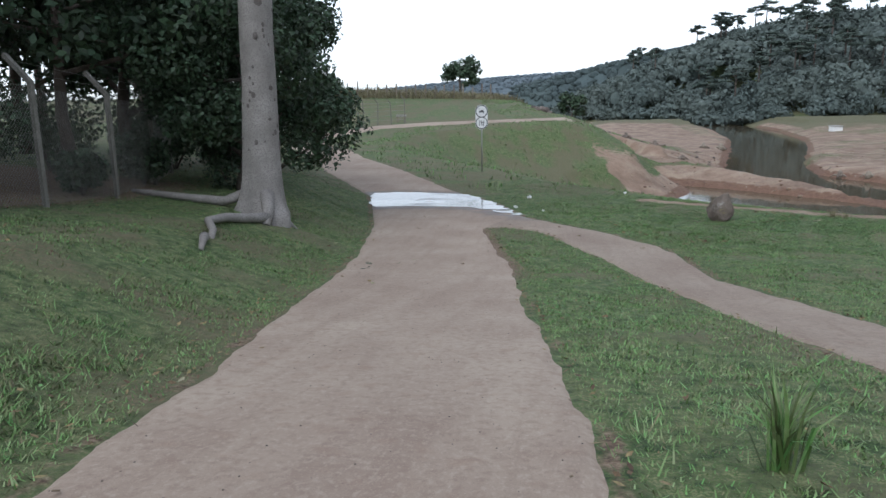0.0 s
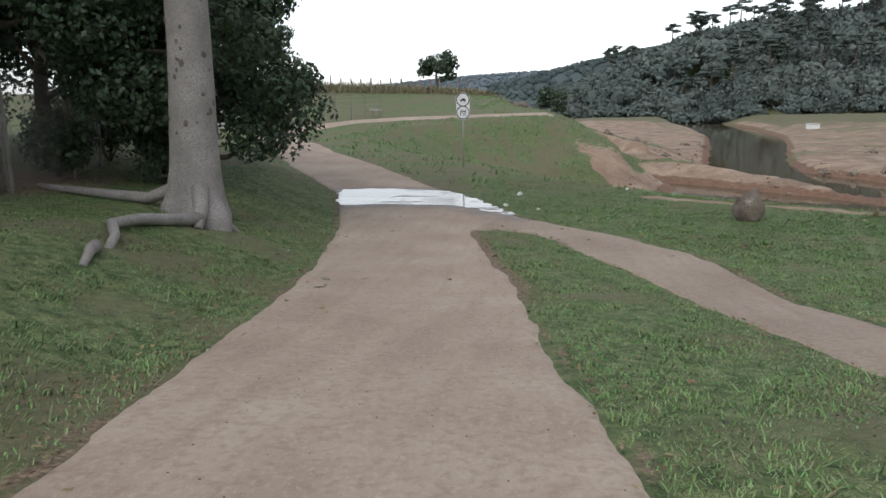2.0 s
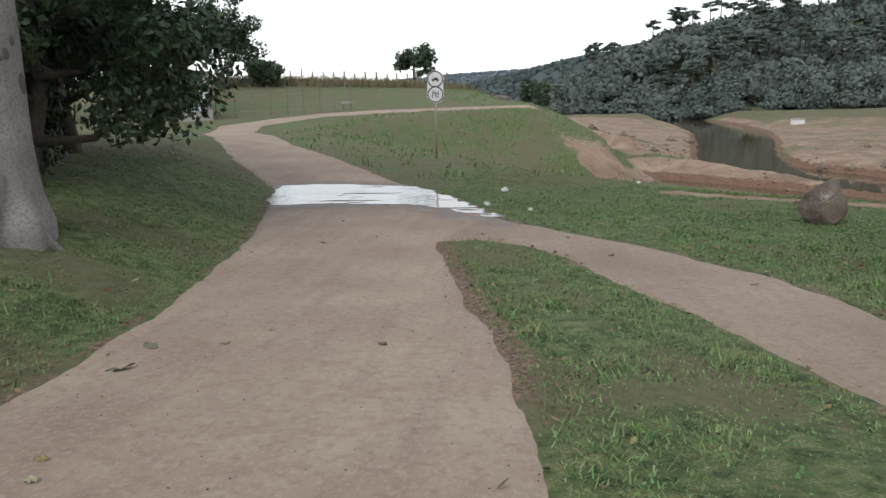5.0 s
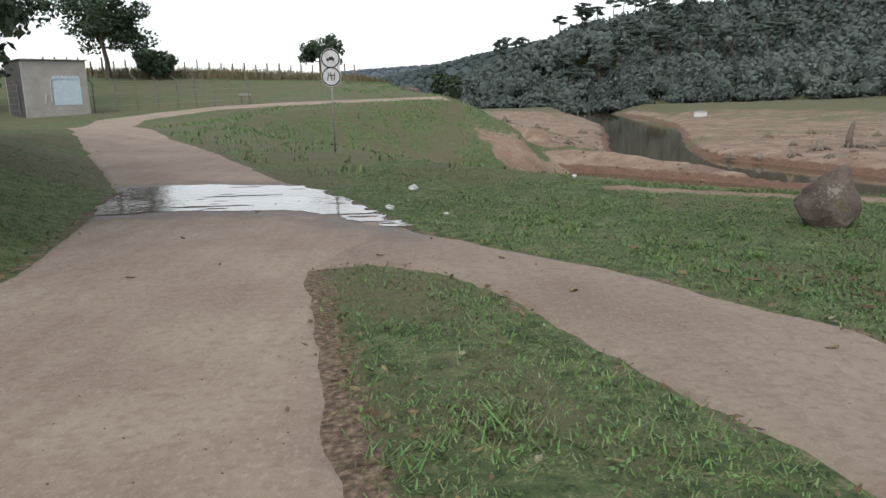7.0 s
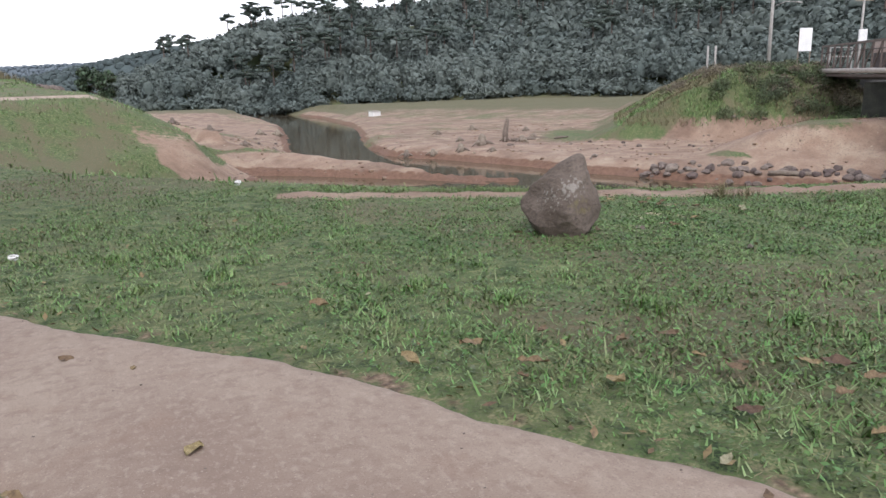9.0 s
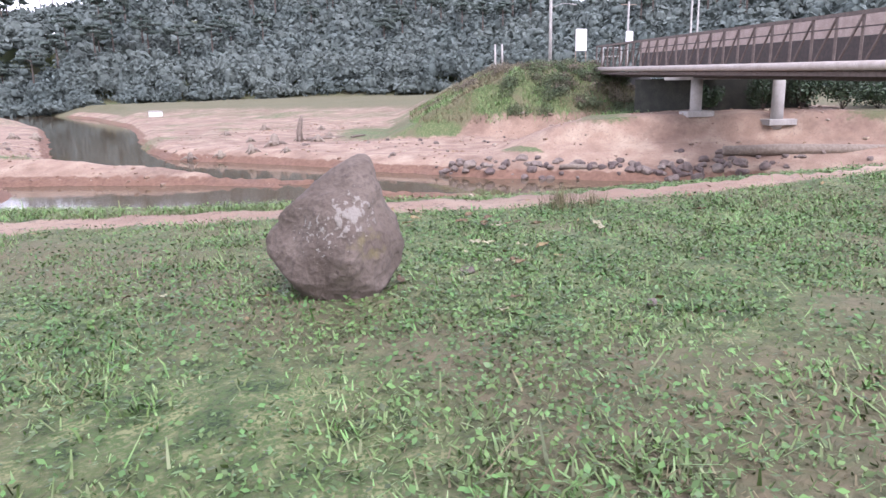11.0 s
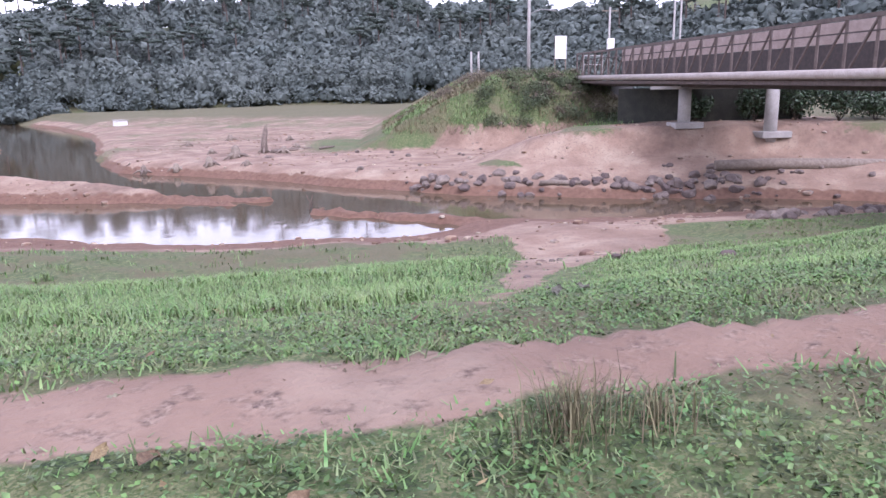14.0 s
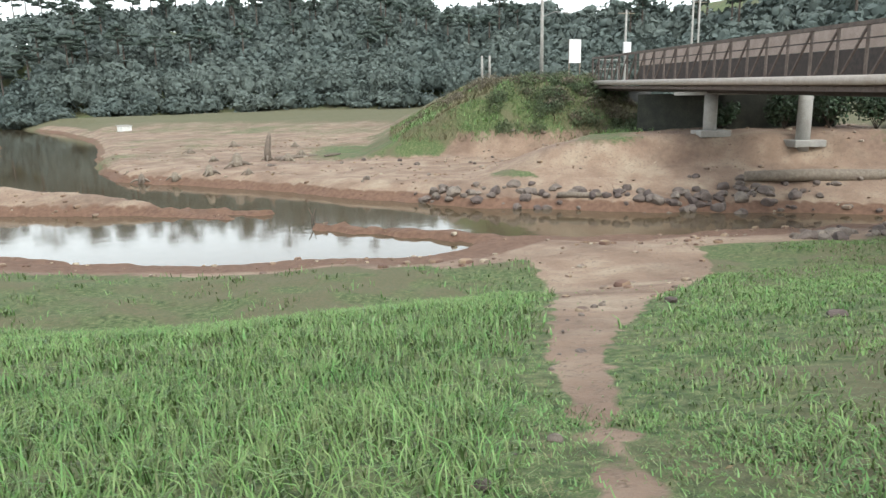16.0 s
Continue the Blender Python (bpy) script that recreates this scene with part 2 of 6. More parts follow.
M_BOARD = surface("lit_board", [(0.34, 0.265, 0.225), (0.44, 0.35, 0.30)], 1.5, 20, 0.85, 0.3)
M_PIPE = surface("pale_pipe", [(0.40, 0.34, 0.29), (0.5, 0.44, 0.39)], 2, 20, 0.6, 0.1)
M_WALL = surface("grey_render_wall", [(0.34, 0.32, 0.29), (0.42, 0.40, 0.37), (0.27, 0.25, 0.23)], 1.2, 18, 0.9, 0.2)
M_BLUE = surface("pale_blue_paint", [(0.50, 0.60, 0.68), (0.60, 0.68, 0.74)], 2, 20, 0.7, 0.05)
M_WHITE = surface("white_paint", [(0.72, 0.71, 0.68), (0.80, 0.79, 0.77)], 2, 20, 0.6, 0.05)
M_DARK = surface("dark_grey_wall", [(0.05, 0.048, 0.047), (0.08, 0.075, 0.07)], 2, 20, 0.7, 0.1)
# near-black green: painted shadow and plants below the bridge
M_SHADE = surface("under_bridge_shade", [(0.03, 0.032, 0.026), (0.055, 0.055, 0.042)], 1.2, 14, 0.95, 0.5)


# ---- mesh helpers ----
def thing(name, label, category, group="", kind="", at=None):
    ob = new(name)
    if at is not None:
        ob.matrix_world = at
    return tagged(ob, label, category, group, kind)


def part(name, bm, material, parent=None, label=""):
    me = bpy.data.meshes.new(name)
    bm.to_mesh(me)
    bm.free()
    me.materials.append(material)
    ob = new(name, me)
    if parent is not None:
        ob.parent = parent
    if label:
        ob["label"] = label
    return ob


def raw(name, verts, faces, material, parent=None, smooth=False):
    me = bpy.data.meshes.new(name)
    me.from_pydata([tuple(v) for v in verts], [], faces)
    me.materials.append(material)
    if smooth:
        me.polygons.foreach_set("use_smooth", [True] * len(me.polygons))
    ob = new(name, me)
    if parent is not None:
        ob.parent = parent
    return ob


def box(bm, sx, sy, sz, m=None, bevel=0.0):
    g = bmesh.ops.create_cube(bm, size=1)
    bmesh.ops.scale(bm, vec=(sx, sy, sz), verts=g["verts"])
    if bevel:
        es = list({e for v in g["verts"] for e in v.link_edges})
        r = bmesh.ops.bevel(bm, geom=es, offset=bevel, segments=1, affect="EDGES")
        vs = list({v for f in r["faces"] for v in f.verts} | {v for v in g["verts"] if v.is_valid})
    else:
        vs = g["verts"]
    if m is not None:
        bmesh.ops.transform(bm, matrix=m, verts=vs)
    return bm


def tube(bm, pts, radii, sides=8, cap=True):
    """A round limb through the given points with the given radii."""
    rings = []
    pts = [Vector(p) for p in pts]
    for i, p in enumerate(pts):
        d = (pts[min(i + 1, len(pts) - 1)] - pts[max(i - 1, 0)]).normalized()
        a = d.orthogonal().normalized() if i == 0 else (a - d * a.dot(d)).normalized()
        b = d.cross(a)
        r = radii[i] if hasattr(radii, "__len__") else radii
        rings.append([bm.verts.new(p + (a * math.cos(k * 2 * math.pi / sides) + b * math.sin(k * 2 * math.pi / sides)) * r) for k in range(sides)])
    for r0, r1 in zip(rings, rings[1:]):
        for k in range(sides):
            f = bm.faces.new((r0[k], r0[(k + 1) % sides], r1[(k + 1) % sides], r1[k]))
            f.smooth = True
    if cap:
        bm.faces.new(list(reversed(rings[0])))
        bm.faces.new(rings[-1])
    return bm


def bar(bm, p, q, w, h=None):
    """A square bar from p to q."""
    p, q = Vector(p), Vector(q)
    d = q - p
    m = Matrix.Translation((p + q) / 2) @ d.to_track_quat("Z", "Y").to_matrix().to_4x4()
    return box(bm, w, h or w, d.length, m)


# ---- lie of the land ----
def seg_dist(x, y, pts):
    """Signed distance to a polyline, positive on its right-hand side."""
    best, sgn = np.full(np.shape(x), 1e9), np.ones(np.shape(x))
    for (ax, ay), (bx, by) in zip(pts, pts[1:]):
        dx, dy = bx - ax, by - ay
        t = np.clip(((x - ax) * dx + (y - ay) * dy) / (dx * dx + dy * dy), 0, 1)
        ex, ey = x - ax - t * dx, y - ay - t * dy
        d, c = np.hypot(ex, ey), dx * ey - dy * ex
        near = d < best
        best, sgn = np.where(near, d, best), np.where(near, np.where(c < 0, 1, -1), sgn)
    return best * sgn


def ease(a, b, x):
    t = np.clip((x - a) / (b - a), 0, 1)
    return t * t * (3 - 2 * t)


def wobble(x, y, size, seed=0.0):
    """Smooth noise of about -1 to 1, from a few crossing waves."""
    s = np.zeros(np.shape(x))
    for k in range(5):
        a = 1.3 + 2.4 * k + seed
        f = (0.7 + 0.37 * k) / size
        s = s + np.sin((x * np.cos(a) + y * np.sin(a)) * f * 2.1 + 3.7 * k + seed * 5) * np.sin((x * np.sin(a * 1.7) - y * np.cos(a * 1.7)) * f * 1.7 + seed)
    return s / 2.6


WATER = -8.1
BRINK = [(62, -22), (32, 4.2), (18.6, 15.2), (10.6, 21.9), (6.9, 24.6), (3.9, 27.6), (0.7, 31.2), (-1.4, 36), (-5.5, 42.3), (-9.7, 50), (-12, 58), (-11, 66), (-5, 73.5), (2.5, 78), (2, 86), (-3, 95), (-5, 115), (-10, 130),
         (-32, 152), (-90, 175), (-400, 260)]
SHORE = [(-6, 100), (2, 92), (12, 80), (21.5, 66.5), (28, 57), (37, 51.5), (44.6, 46.6), (49.4, 42.2), (54, 38), (60, 28)]
DROP = ([0, 2, 4, 6, 8, 11, 14, 20, 32, 60], [0, 0.42, 1.02, 1.55, 1.95, 2.45, 3.0, 4.15, 5.9, 9])
FAR_SHORE = [(90, 1200), (30, 700), (-4, 420), (5, 325), (50, 290), (110, 265), (165, 215), (185, 140), (165, 75), (140, 20), (130, -80)]
CREEK = [((62, 330), 9), ((56, 230), 9), ((48, 175), 8), ((38, 135), 6.5), ((31, 110), 5.2), ((27.5, 93), 5.5), ((33.5, 77), 5.5), ((36.5, 63), 5.5),
         ((39.5, 54.5), 4.8), ((44.6, 46.6), 4.2), ((49.4, 42.2), 3.2), ((54, 38), 2.2), ((57.5, 33.5), 1.3), ((61, 26), 0.8)]
POOL = [((2, 92), 4.0), ((12, 80), 5.0), ((21.5, 66.5), 6.3), ((28, 57), 6.0), ((33, 50), 3.0)]
BARS = [((12, 86.5), (22.5, 77), 1.3, 0.42), ((22.5, 77), (33, 64.5), 0.75, 0.30), ((32.6, 56.5), (36.5, 47.5), 0.8, 0.33)]
RISE_Y = [-60, -5, 0, 4, 8, 11, 15, 24, 35, 50, 60, 70, 80, 90, 100, 150, 250]
RISE_Z = [2.0, 0.3, -0.3, -0.95, -1.5, -1.85, -2.1, -2.25, -2.1, -1.95, -1.7, -1.2, -0.55, 0.15, 0.8, 1.5, 1.5]


def channel(x, y, line):
    """How far inside a watercourse a place lies, in its half-widths below 0 and metres above."""
    best = np.full(np.shape(x), 1e9)
    for ((ax, ay), ra), ((bx, by), rb) in zip(line, line[1:]):
        dx, dy = bx - ax, by - ay
        t = np.clip(((x - ax) * dx + (y - ay) * dy) / (dx * dx + dy * dy), 0, 1)
        best = np.minimum(best, np.hypot(x - ax - t * dx, y - ay - t * dy) - (ra + (rb - ra) * t))
    return best


def terrain(x, y):
    x, y = np.asarray(x, float), np.asarray(y, float)
    z = (np.interp(y - 3, RISE_Y, RISE_Z) + 2 * np.interp(y, RISE_Y, RISE_Z) + np.interp(y + 3, RISE_Y, RISE_Z)) / 4
    z = z - 0.004 * np.clip(x - 2, 0, 8) + 0.07 * np.clip(x - 11, 0, 25) * ease(30, 20, y)
    side = np.interp(y, [-8, 1.6, 8.4, 14.3, 19, 25.6, 34.8], [0, -0.3, -1.55, -2.45, -3.1, -5.1, -10.2]) - x
    z = z + (0.33 * np.clip(side - 0.2, 0, 2.6) + 0.1 * np.clip(side - 2.8, 0, 30)) * ease(60, 25, y) * ease(-14, 6, y)
    # grassy dam beyond the bend
    z = z + 2.4 * np.exp(-(((x + 30) / 22) ** 2) - ((y - 125) / 22) ** 2) + 2.2 * ease(-18, -60, x) * ease(50, 110, y) * ease(260, 180, y)
    d = seg_dist(x, y, BRINK)
    drop = (np.interp(d - 1, *DROP) + np.interp(d, *DROP) + np.interp(d + 1, *DROP)) / 3 * (1 + 0.35 * ease(30, 45, y) + 0.15 * ease(50, 66, y)) * (d > 0)
    bed = -7.05 + 0.22 * wobble(x, y, 9, 1.0) + 0.09 * wobble(x, y, 2.5, 2.0)
    bed = bed + 1.1 * np.exp(-(((x - 14) / 7) ** 2) - ((y - 120) / 16) ** 2)
    # the lake bed climbs to the far shore and, behind it, to wooded hills
    f = seg_dist(x, y, FAR_SHORE)
    bed = bed + 3.3 * ease(120, 8, f) * ease(330, 230, y)
    bed = np.where(f < 0, bed + 0.42 * np.sqrt(f * f + 100) - 4.2, bed)
    bed = np.minimum(bed, np.interp(x, [0, 40, 90, 160], [4, 13, 25, 37]) + 4 * wobble(x, y, 60, 4.0))
    bed = bed + 2.5 * ease(13, 3, channel(x, y, [((60, 52), 2), ((66, 42), 6), ((90, 50), 14)]))
    # causeway that carries the far end of the bridge
    c = seg_dist(x, y, [(71.5, 72), (91, 96), (112, 122), (150, 150)])
    along = (x - 73) * 0.62 + (y - 70) * 0.785
    bank = 0.9 - 0.5 * np.maximum(0, np.abs(c) - 4.5) - 0.75 * np.maximum(0, -along) + 0.35 * wobble(x, y, 4, 3.0)
    bed = np.maximum(bed, np.minimum(bank, 1.1))
    low = np.maximum(z - drop, bed)
    top = np.where(d > 0, low, z)
    w = np.minimum(channel(x, y, CREEK), channel(x, y, POOL)) + 0.55 * wobble(x, y, 3.2, 6.0)
    cut = -8.55 + 1.3 * ease(-1.2, 1.6, w) + 0.3 * np.maximum(0, w - 1.6) + 0.9 * np.maximum(0, w - 7)
    beach = -8.55 + 0.62 * ease(-1.1, 1.3, w) + 0.13 * np.maximum(0, w - 1.3) + 0.9 * np.maximum(0, w - 11)
    near_side = ease(-1.5, 1.5, seg_dist(x, y, SHORE)) * ease(78, 64, y)
    top = np.minimum(top, cut + (beach - cut) * near_side + 9 * ease(15, -1, d) * ease(40, 60, y))
    for (ax, ay), (bx, by), r, h in BARS:
        dx, dy = bx - ax, by - ay
        t = np.clip(((x - ax) * dx + (y - ay) * dy) / (dx * dx + dy * dy), 0, 1)
        e = np.hypot(x - ax - t * dx, y - ay - t * dy) + 0.4 * wobble(x, y, 1.6, 8.0)
        top = np.maximum(top, WATER - 0.5 + (0.5 + h) * ease(r * 1.6, r * 0.5, e) * (1 + 0.15 * wobble(x, y, 0.9, 5.0)))
    top = np.where((d > 0) & (f > 0), np.minimum(top, top + (-9.5 - top) * np.maximum(ease(300, 340, y), ease(18, -4, x) * ease(150, 175, y))), top)
    return top


# ---- ground, road, water ----
def steps(*bands):
    """Grid lines from bands of (from, to, step)."""
    out = []
    for a, b, s in bands:
        out += list(np.arange(a, b, s))
    return np.array(out + [bands[-1][1]])


LEFT = [(0.25, -8), (0.1, -3), (0, 1.3), (-0.35, 3.4), (-1.2, 7.6), (-2.1, 13.6), (-3.05, 18.3), (-3.9, 21.3), (-5, 25.1), (-6.9, 28.7), (-11.1, 36.4), (-17.9, 48.8), (-22.7, 62.5),
        (-20.8, 69.9), (-17.7, 75.3), (-13.1, 78.1), (-8, 79.7), (3, 82.5)]
RIGHT = [(3.1, -8), (2.9, -3), (2.7, 1.9), (2.35, 5), (1.8, 9), (1.4, 12.1), (0.6, 15.9), (0.2, 17.8), (1.3, 19.9), (-0.1, 23.7), (-2.1, 27.1), (-6.1, 35.3), (-10.9, 44), (-16.4, 53.5),
         (-19.1, 62.4), (-16.6, 71.5), (-12.3, 74.1), (-7.6, 76.3), (3, 79)]
INNER = [(0.2, 17.8), (0.85, 18.05), (1.6, 17.5), (2.1, 16.6), (2.65, 14.9), (3.2, 13.5), (3.5, 12), (4.3, 8.5), (5.1, 4.9), (6.2, 0), (7.2, -6)]
OUTER = [(0.8, 20.6), (1.5, 19.8), (2.3, 18.8), (3.3, 17.6), (3.9, 16.4), (4.5, 15.4), (4.75, 14.4), (5, 11.4), (5.6, 9.2), (6.1, 7.3), (7.6, 2), (9, -6)]
TRAIL = [(5.2, 24.6), (6.6, 23.7), (8.2, 22.75), (9.2, 22.1), (10.3, 21.5), (11.4, 20.9), (12.6, 19.95), (15, 18.6), (22, 14.5)]
SPUR = [(11.4, 22.6), (12.2, 23.2), (13.4, 24.0), (17.5, 27.3), (22, 30.2), (27, 33.2), (34, 38)]


def inside(x, y, poly):
    hit = np.zeros(np.shape(x), bool)
    for (ax, ay), (bx, by) in zip(poly, poly[1:] + poly[:1]):
        if ay != by:
            hit ^= ((ay > y) != (by > y)) & (x < (bx - ax) * (y - ay) / (by - ay) + ax)
    return hit


def edge(x, y, poly):
    """Distance to a closed outline, negative inside."""
    d = np.abs(seg_dist(x, y, poly + poly[:1]))
    return np.where(inside(x, y, poly), -d, d)


ROAD_OUT = LEFT + RIGHT[::-1]
PATH_OUT = INNER + OUTER[::-1]
PUDDLE = [(-5.2, 26.0), (-3.7, 26.4), (-1.3, 25.7), (-0.1, 23.7), (1.25, 20.1), (0.7, 20.7), (-0.7, 22.2), (-2.6, 22.4), (-4.0, 22.2), (-4.5, 23.2)]


def pave_dist(x, y):
    return np.minimum(edge(x, y, ROAD_OUT), edge(x, y, PATH_OUT))


def zones(x, y):
    """Bare red soil, wet mud, dry sward and leaf litter, each 0 to 1, at places of the ground."""
    z, d = terrain(x, y), seg_dist(x, y, BRINK)
    pave = pave_dist(x, y)
    trail = np.abs(seg_dist(x, y, TRAIL)) + 0.08 * wobble(x, y, 0.8, 3)
    spur = np.abs(seg_dist(x, y, SPUR)) + 0.13 * wobble(x, y, 0.7, 1.0) + 0.1 * wobble(x, y, 0.25, 2.0) - np.interp(x, [11.5, 14, 17, 20, 26, 34], [-0.12, -0.02, 0.2, 0.5, 1.4, 3.6])
    soil = np.maximum(ease(0.54, 0.2, trail), 0.85 * ease(0.36, -0.1, spur))
    f = seg_dist(x, y, FAR_SHORE)
    bed = ease(-6.05, -6.75, z) * (d > 8)
    w = np.minimum(channel(x, y, CREEK), channel(x, y, POOL))
    near_side = ease(-1.5, 1.5, seg_dist(x, y, SHORE)) * ease(80, 66, y)
    reach = np.interp(x, [18, 30, 40], [5.0, 6.2, 8.6]) + 0.9 * wobble(x, y, 2.5, 3.0)
    bed = np.maximum(bed, 0.85 * (d > 8) * ease(-1.5, -4.0, z) * ease(34, 80, f) * (y > 90))
    bed = bed + (ease(reach + 1.2, reach - 0.8, w) - bed) * near_side
    grassy = np.exp(-(((x - 14) / 8) ** 2) - ((y - 122) / 18) ** 2) + 0.38 * ease(82, 104, y) * (x > 34) + 0.8 * ease(20, 6, f) + 0.8 * np.exp(-(((x - 62) / 9) ** 2) - ((y - 88) / 10) ** 2)
    soil = np.maximum(soil, bed * np.clip(1 - grassy + 0.15 * wobble(x, y, 7, 2.0), 0, 1))
    soil = np.maximum(soil, ease(14, 4, np.hypot(x - 64, y - 46)))
    soil = np.maximum(soil, 0.8 * ease(-3.4, -4.6, z) * (x > 50) * (y < 76) * (x < 80))
    soil = np.maximum(soil, 0.9 * np.clip(1.5 - 1.3 * np.hypot((x - 9) / 9, (y - 98) / 13) + 0.3 * wobble(x, y, 4, 2.0), 0, 1))
    wet = ease(-7.25, -7.75, z)
    dry = np.clip(0.45 + 0.35 * wobble(x, y, 2.2, 5.0) - 0.3 * (np.abs(seg_dist(x, y, [(2.5, 24), (5, 15), (8, 6)]) - 1.2) < 1.6) + 0.06 * ease(10, 40, y) * (x < 5), 0, 1)
    dry = np.maximum(dry, 0.8 * ease(-20, 5, f) * ease(110, 60, f) * (d > 8))
    litter = ease(0.24, 0.0, np.abs(pave - 0.05)) * np.clip(0.5 + 0.35 * wobble(x, y, 1.1, 4.0), 0, 0.8) + 0.8 * ease(-6.5, -9, x) * ease(22, 16, y)
    litter = np.maximum(litter, 0.9 * ease(0.55, 0.1, np.abs(seg_dist(x, y, RIGHT[4:8]) + 0.1)) * ease(10, 12, y))
    return soil, wet, dry, litter


# the land, the paving and the zones, stored on a fine grid for quick look-up while plants are sown
FX, FY, FS = -16.0, -8.0, 0.125
fgx, fgy = np.meshgrid(np.arange(FX, 52, FS), np.arange(FY, 64, FS))
STORE = {"land": terrain(fgx, fgy), "pave": pave_dist(fgx, fgy)}
STORE["soil"], STORE["wet"], STORE["dry"], STORE["litter"] = zones(fgx, fgy)


def stored(key, x, y):
    f = STORE[key]
    u, v = np.clip((x - FX) / FS, 0, f.shape[1] - 1.001), np.clip((y - FY) / FS, 0, f.shape[0] - 1.001)
    i, j = u.astype(int), v.astype(int)
    a, b = u - i, v - j
    return (f[j, i] * (1 - a) + f[j, i + 1] * a) * (1 - b) + (f[j + 1, i] * (1 - a) + f[j + 1, i + 1] * a) * b


def covered(x, y):
    return len(x) > 0 and x.min() > FX and x.max() < 51.5 and y.min() > FY and y.max() < 63.5


def land(x, y):
    return stored("land", x, y) if covered(x, y) else terrain(x, y)


def paving(x, y):
    return stored("pave", x, y) if covered(x, y) else pave_dist(x, y)


def zones_at(x, y):
    return tuple(stored(k, x, y) for k in ("soil", "wet", "dry", "litter")) if covered(x, y) else zones(x, y)


xs = steps((-3000, -600, 300), (-600, -100, 50), (-100, -24, 4), (-24, -7, 0.6), (-7, 22, 0.17), (22, 75, 0.6), (75, 200, 3), (200, 800, 50), (800, 3000, 300))
ys = steps((-3000, -200, 400), (-200, -20, 12), (-20, -2, 1.2), (-2, 34, 0.17), (34, 70, 0.6), (70, 130, 1.0), (130, 340, 4), (340, 900, 60), (900, 3000, 300))
gx, gy = np.meshgrid(xs, ys)
gz = terrain(gx, gy)
pv = pave_dist(gx, gy)
near = (gx > -24) & (gx < 60) & (gy > -6) & (gy < 70)
gz = gz + np.where(near, 0.03 * wobble(gx, gy, 0.9, 7) * ease(0.25, 1.0, pv) + 0.015 * wobble(gx, gy, 0.35, 9) * ease(0.2, 0.7, pv), 0)
gz = gz - 0.03 * ease(0.0, -0.15, pv)
nx, ny = len(xs), len(ys)
verts = np.stack([gx.ravel(), gy.ravel(), gz.ravel()], 1)
ii = (np.arange(ny - 1)[:, None] * nx + np.arange(nx - 1)[None, :]).ravel()
me = bpy.data.meshes.new("ground")
me.vertices.add(len(verts))
me.vertices.foreach_set("co", verts.ravel())
me.loops.add(len(ii) * 4)
me.loops.foreach_set("vertex_index", np.stack([ii, ii + 1, ii + nx + 1, ii + nx], 1).ravel())
me.polygons.add(len(ii))
me.polygons.foreach_set("loop_start", np.arange(len(ii)) * 4)
me.polygons.foreach_set("use_smooth", np.ones(len(ii), bool))
me.update(calc_edges=True)
for key, values in zip(("soil", "wet", "dry", "litter"), zones(gx, gy)):
    me.attributes.new(key, "FLOAT", "POINT").data.foreach_set("value", values.ravel())
me.materials.append(M_GROUND)
tagged(new("ground", me), "grassy slopes running down to a drained red lake bed", "ground", kind="structure")


def sheet(name, outline, step, lift, material, ragged, label, category):
    """A thin sheet laid on the ground inside an outline, with a slightly ragged edge."""
    ox, oy = [p[0] for p in outline], [p[1] for p in outline]
    sx = steps((min(ox) - 0.3, max(ox) + 0.3, step))
    sy = steps((min(oy) - 0.3, max(oy) + 0.3, step))
    px, py = np.meshgrid(sx, sy)
    e = edge(px, py, outline) + ragged * (wobble(px, py, 0.9, 2.0) + 0.4 * wobble(px, py, 0.3, 4.0))
    k = len(sx)
    keep = (e[:-1, :-1] + e[1:, :-1] + e[:-1, 1:] + e[1:, 1:]) / 4 < 0.14
    iy, ix = np.nonzero(keep)
    i = iy * k + ix
    quads = np.stack([i, i + 1, i + k + 1, i + k], 1)
    used, inv = np.unique(quads, return_inverse=True)
    fx, fy, fe = px.ravel()[used], py.ravel()[used], e.ravel()[used]
    z = terrain(fx, fy) + lift - (lift + 0.055) * ease(-0.05 - step, 0.05 + step, fe) + 0.004 * wobble(fx, fy, 0.6, 3)
    ob = raw(name, np.stack([fx, fy, z], 1), inv.reshape(-1, 4).tolist(), material, smooth=True)
    wet = ease(1.0, 0.1, edge(fx, fy, PUDDLE) + 0.2 * wobble(fx, fy, 0.6, 8.0))
    ob.data.attributes.new("damp", "FLOAT", "POINT").data.foreach_set("value", wet)
    return tagged(ob, label, category, kind="structure")


sheet("road", [p for p in LEFT if p[1] < 37] + [p for p in RIGHT if p[1] < 36][::-1], 0.07, 0.015, M_ROAD, 0.06, "pinkish packed gravel road with scattered leaves", "road")
sheet("road_far", [p for p in LEFT if p[1] > 30] + [p for p in RIGHT if p[1] > 30][::-1], 0.4, 0.03, M_ROAD, 0.1, "pale gravel road bending below a grassy dam", "road")
sheet("footpath", PATH_OUT, 0.06, 0.02, M_FOOTPATH, 0.06, "narrow gravel footpath branching off the road", "path")

# creek and lake
wx, wy = np.meshgrid(np.linspace(-300, 500, 41), np.linspace(20, 3000, 101))
sheet_v = np.stack([wx.ravel(), wy.ravel(), np.full(wx.size, WATER)], 1)
q = (np.arange(100)[:, None] * 41 + np.arange(40)[None, :]).ravel()
tagged(raw("water", sheet_v, np.stack([q, q + 1, q + 42, q + 41], 1).tolist(), M_WATER), "brown still creek water pooled in the lake bed", "water", kind="structure")


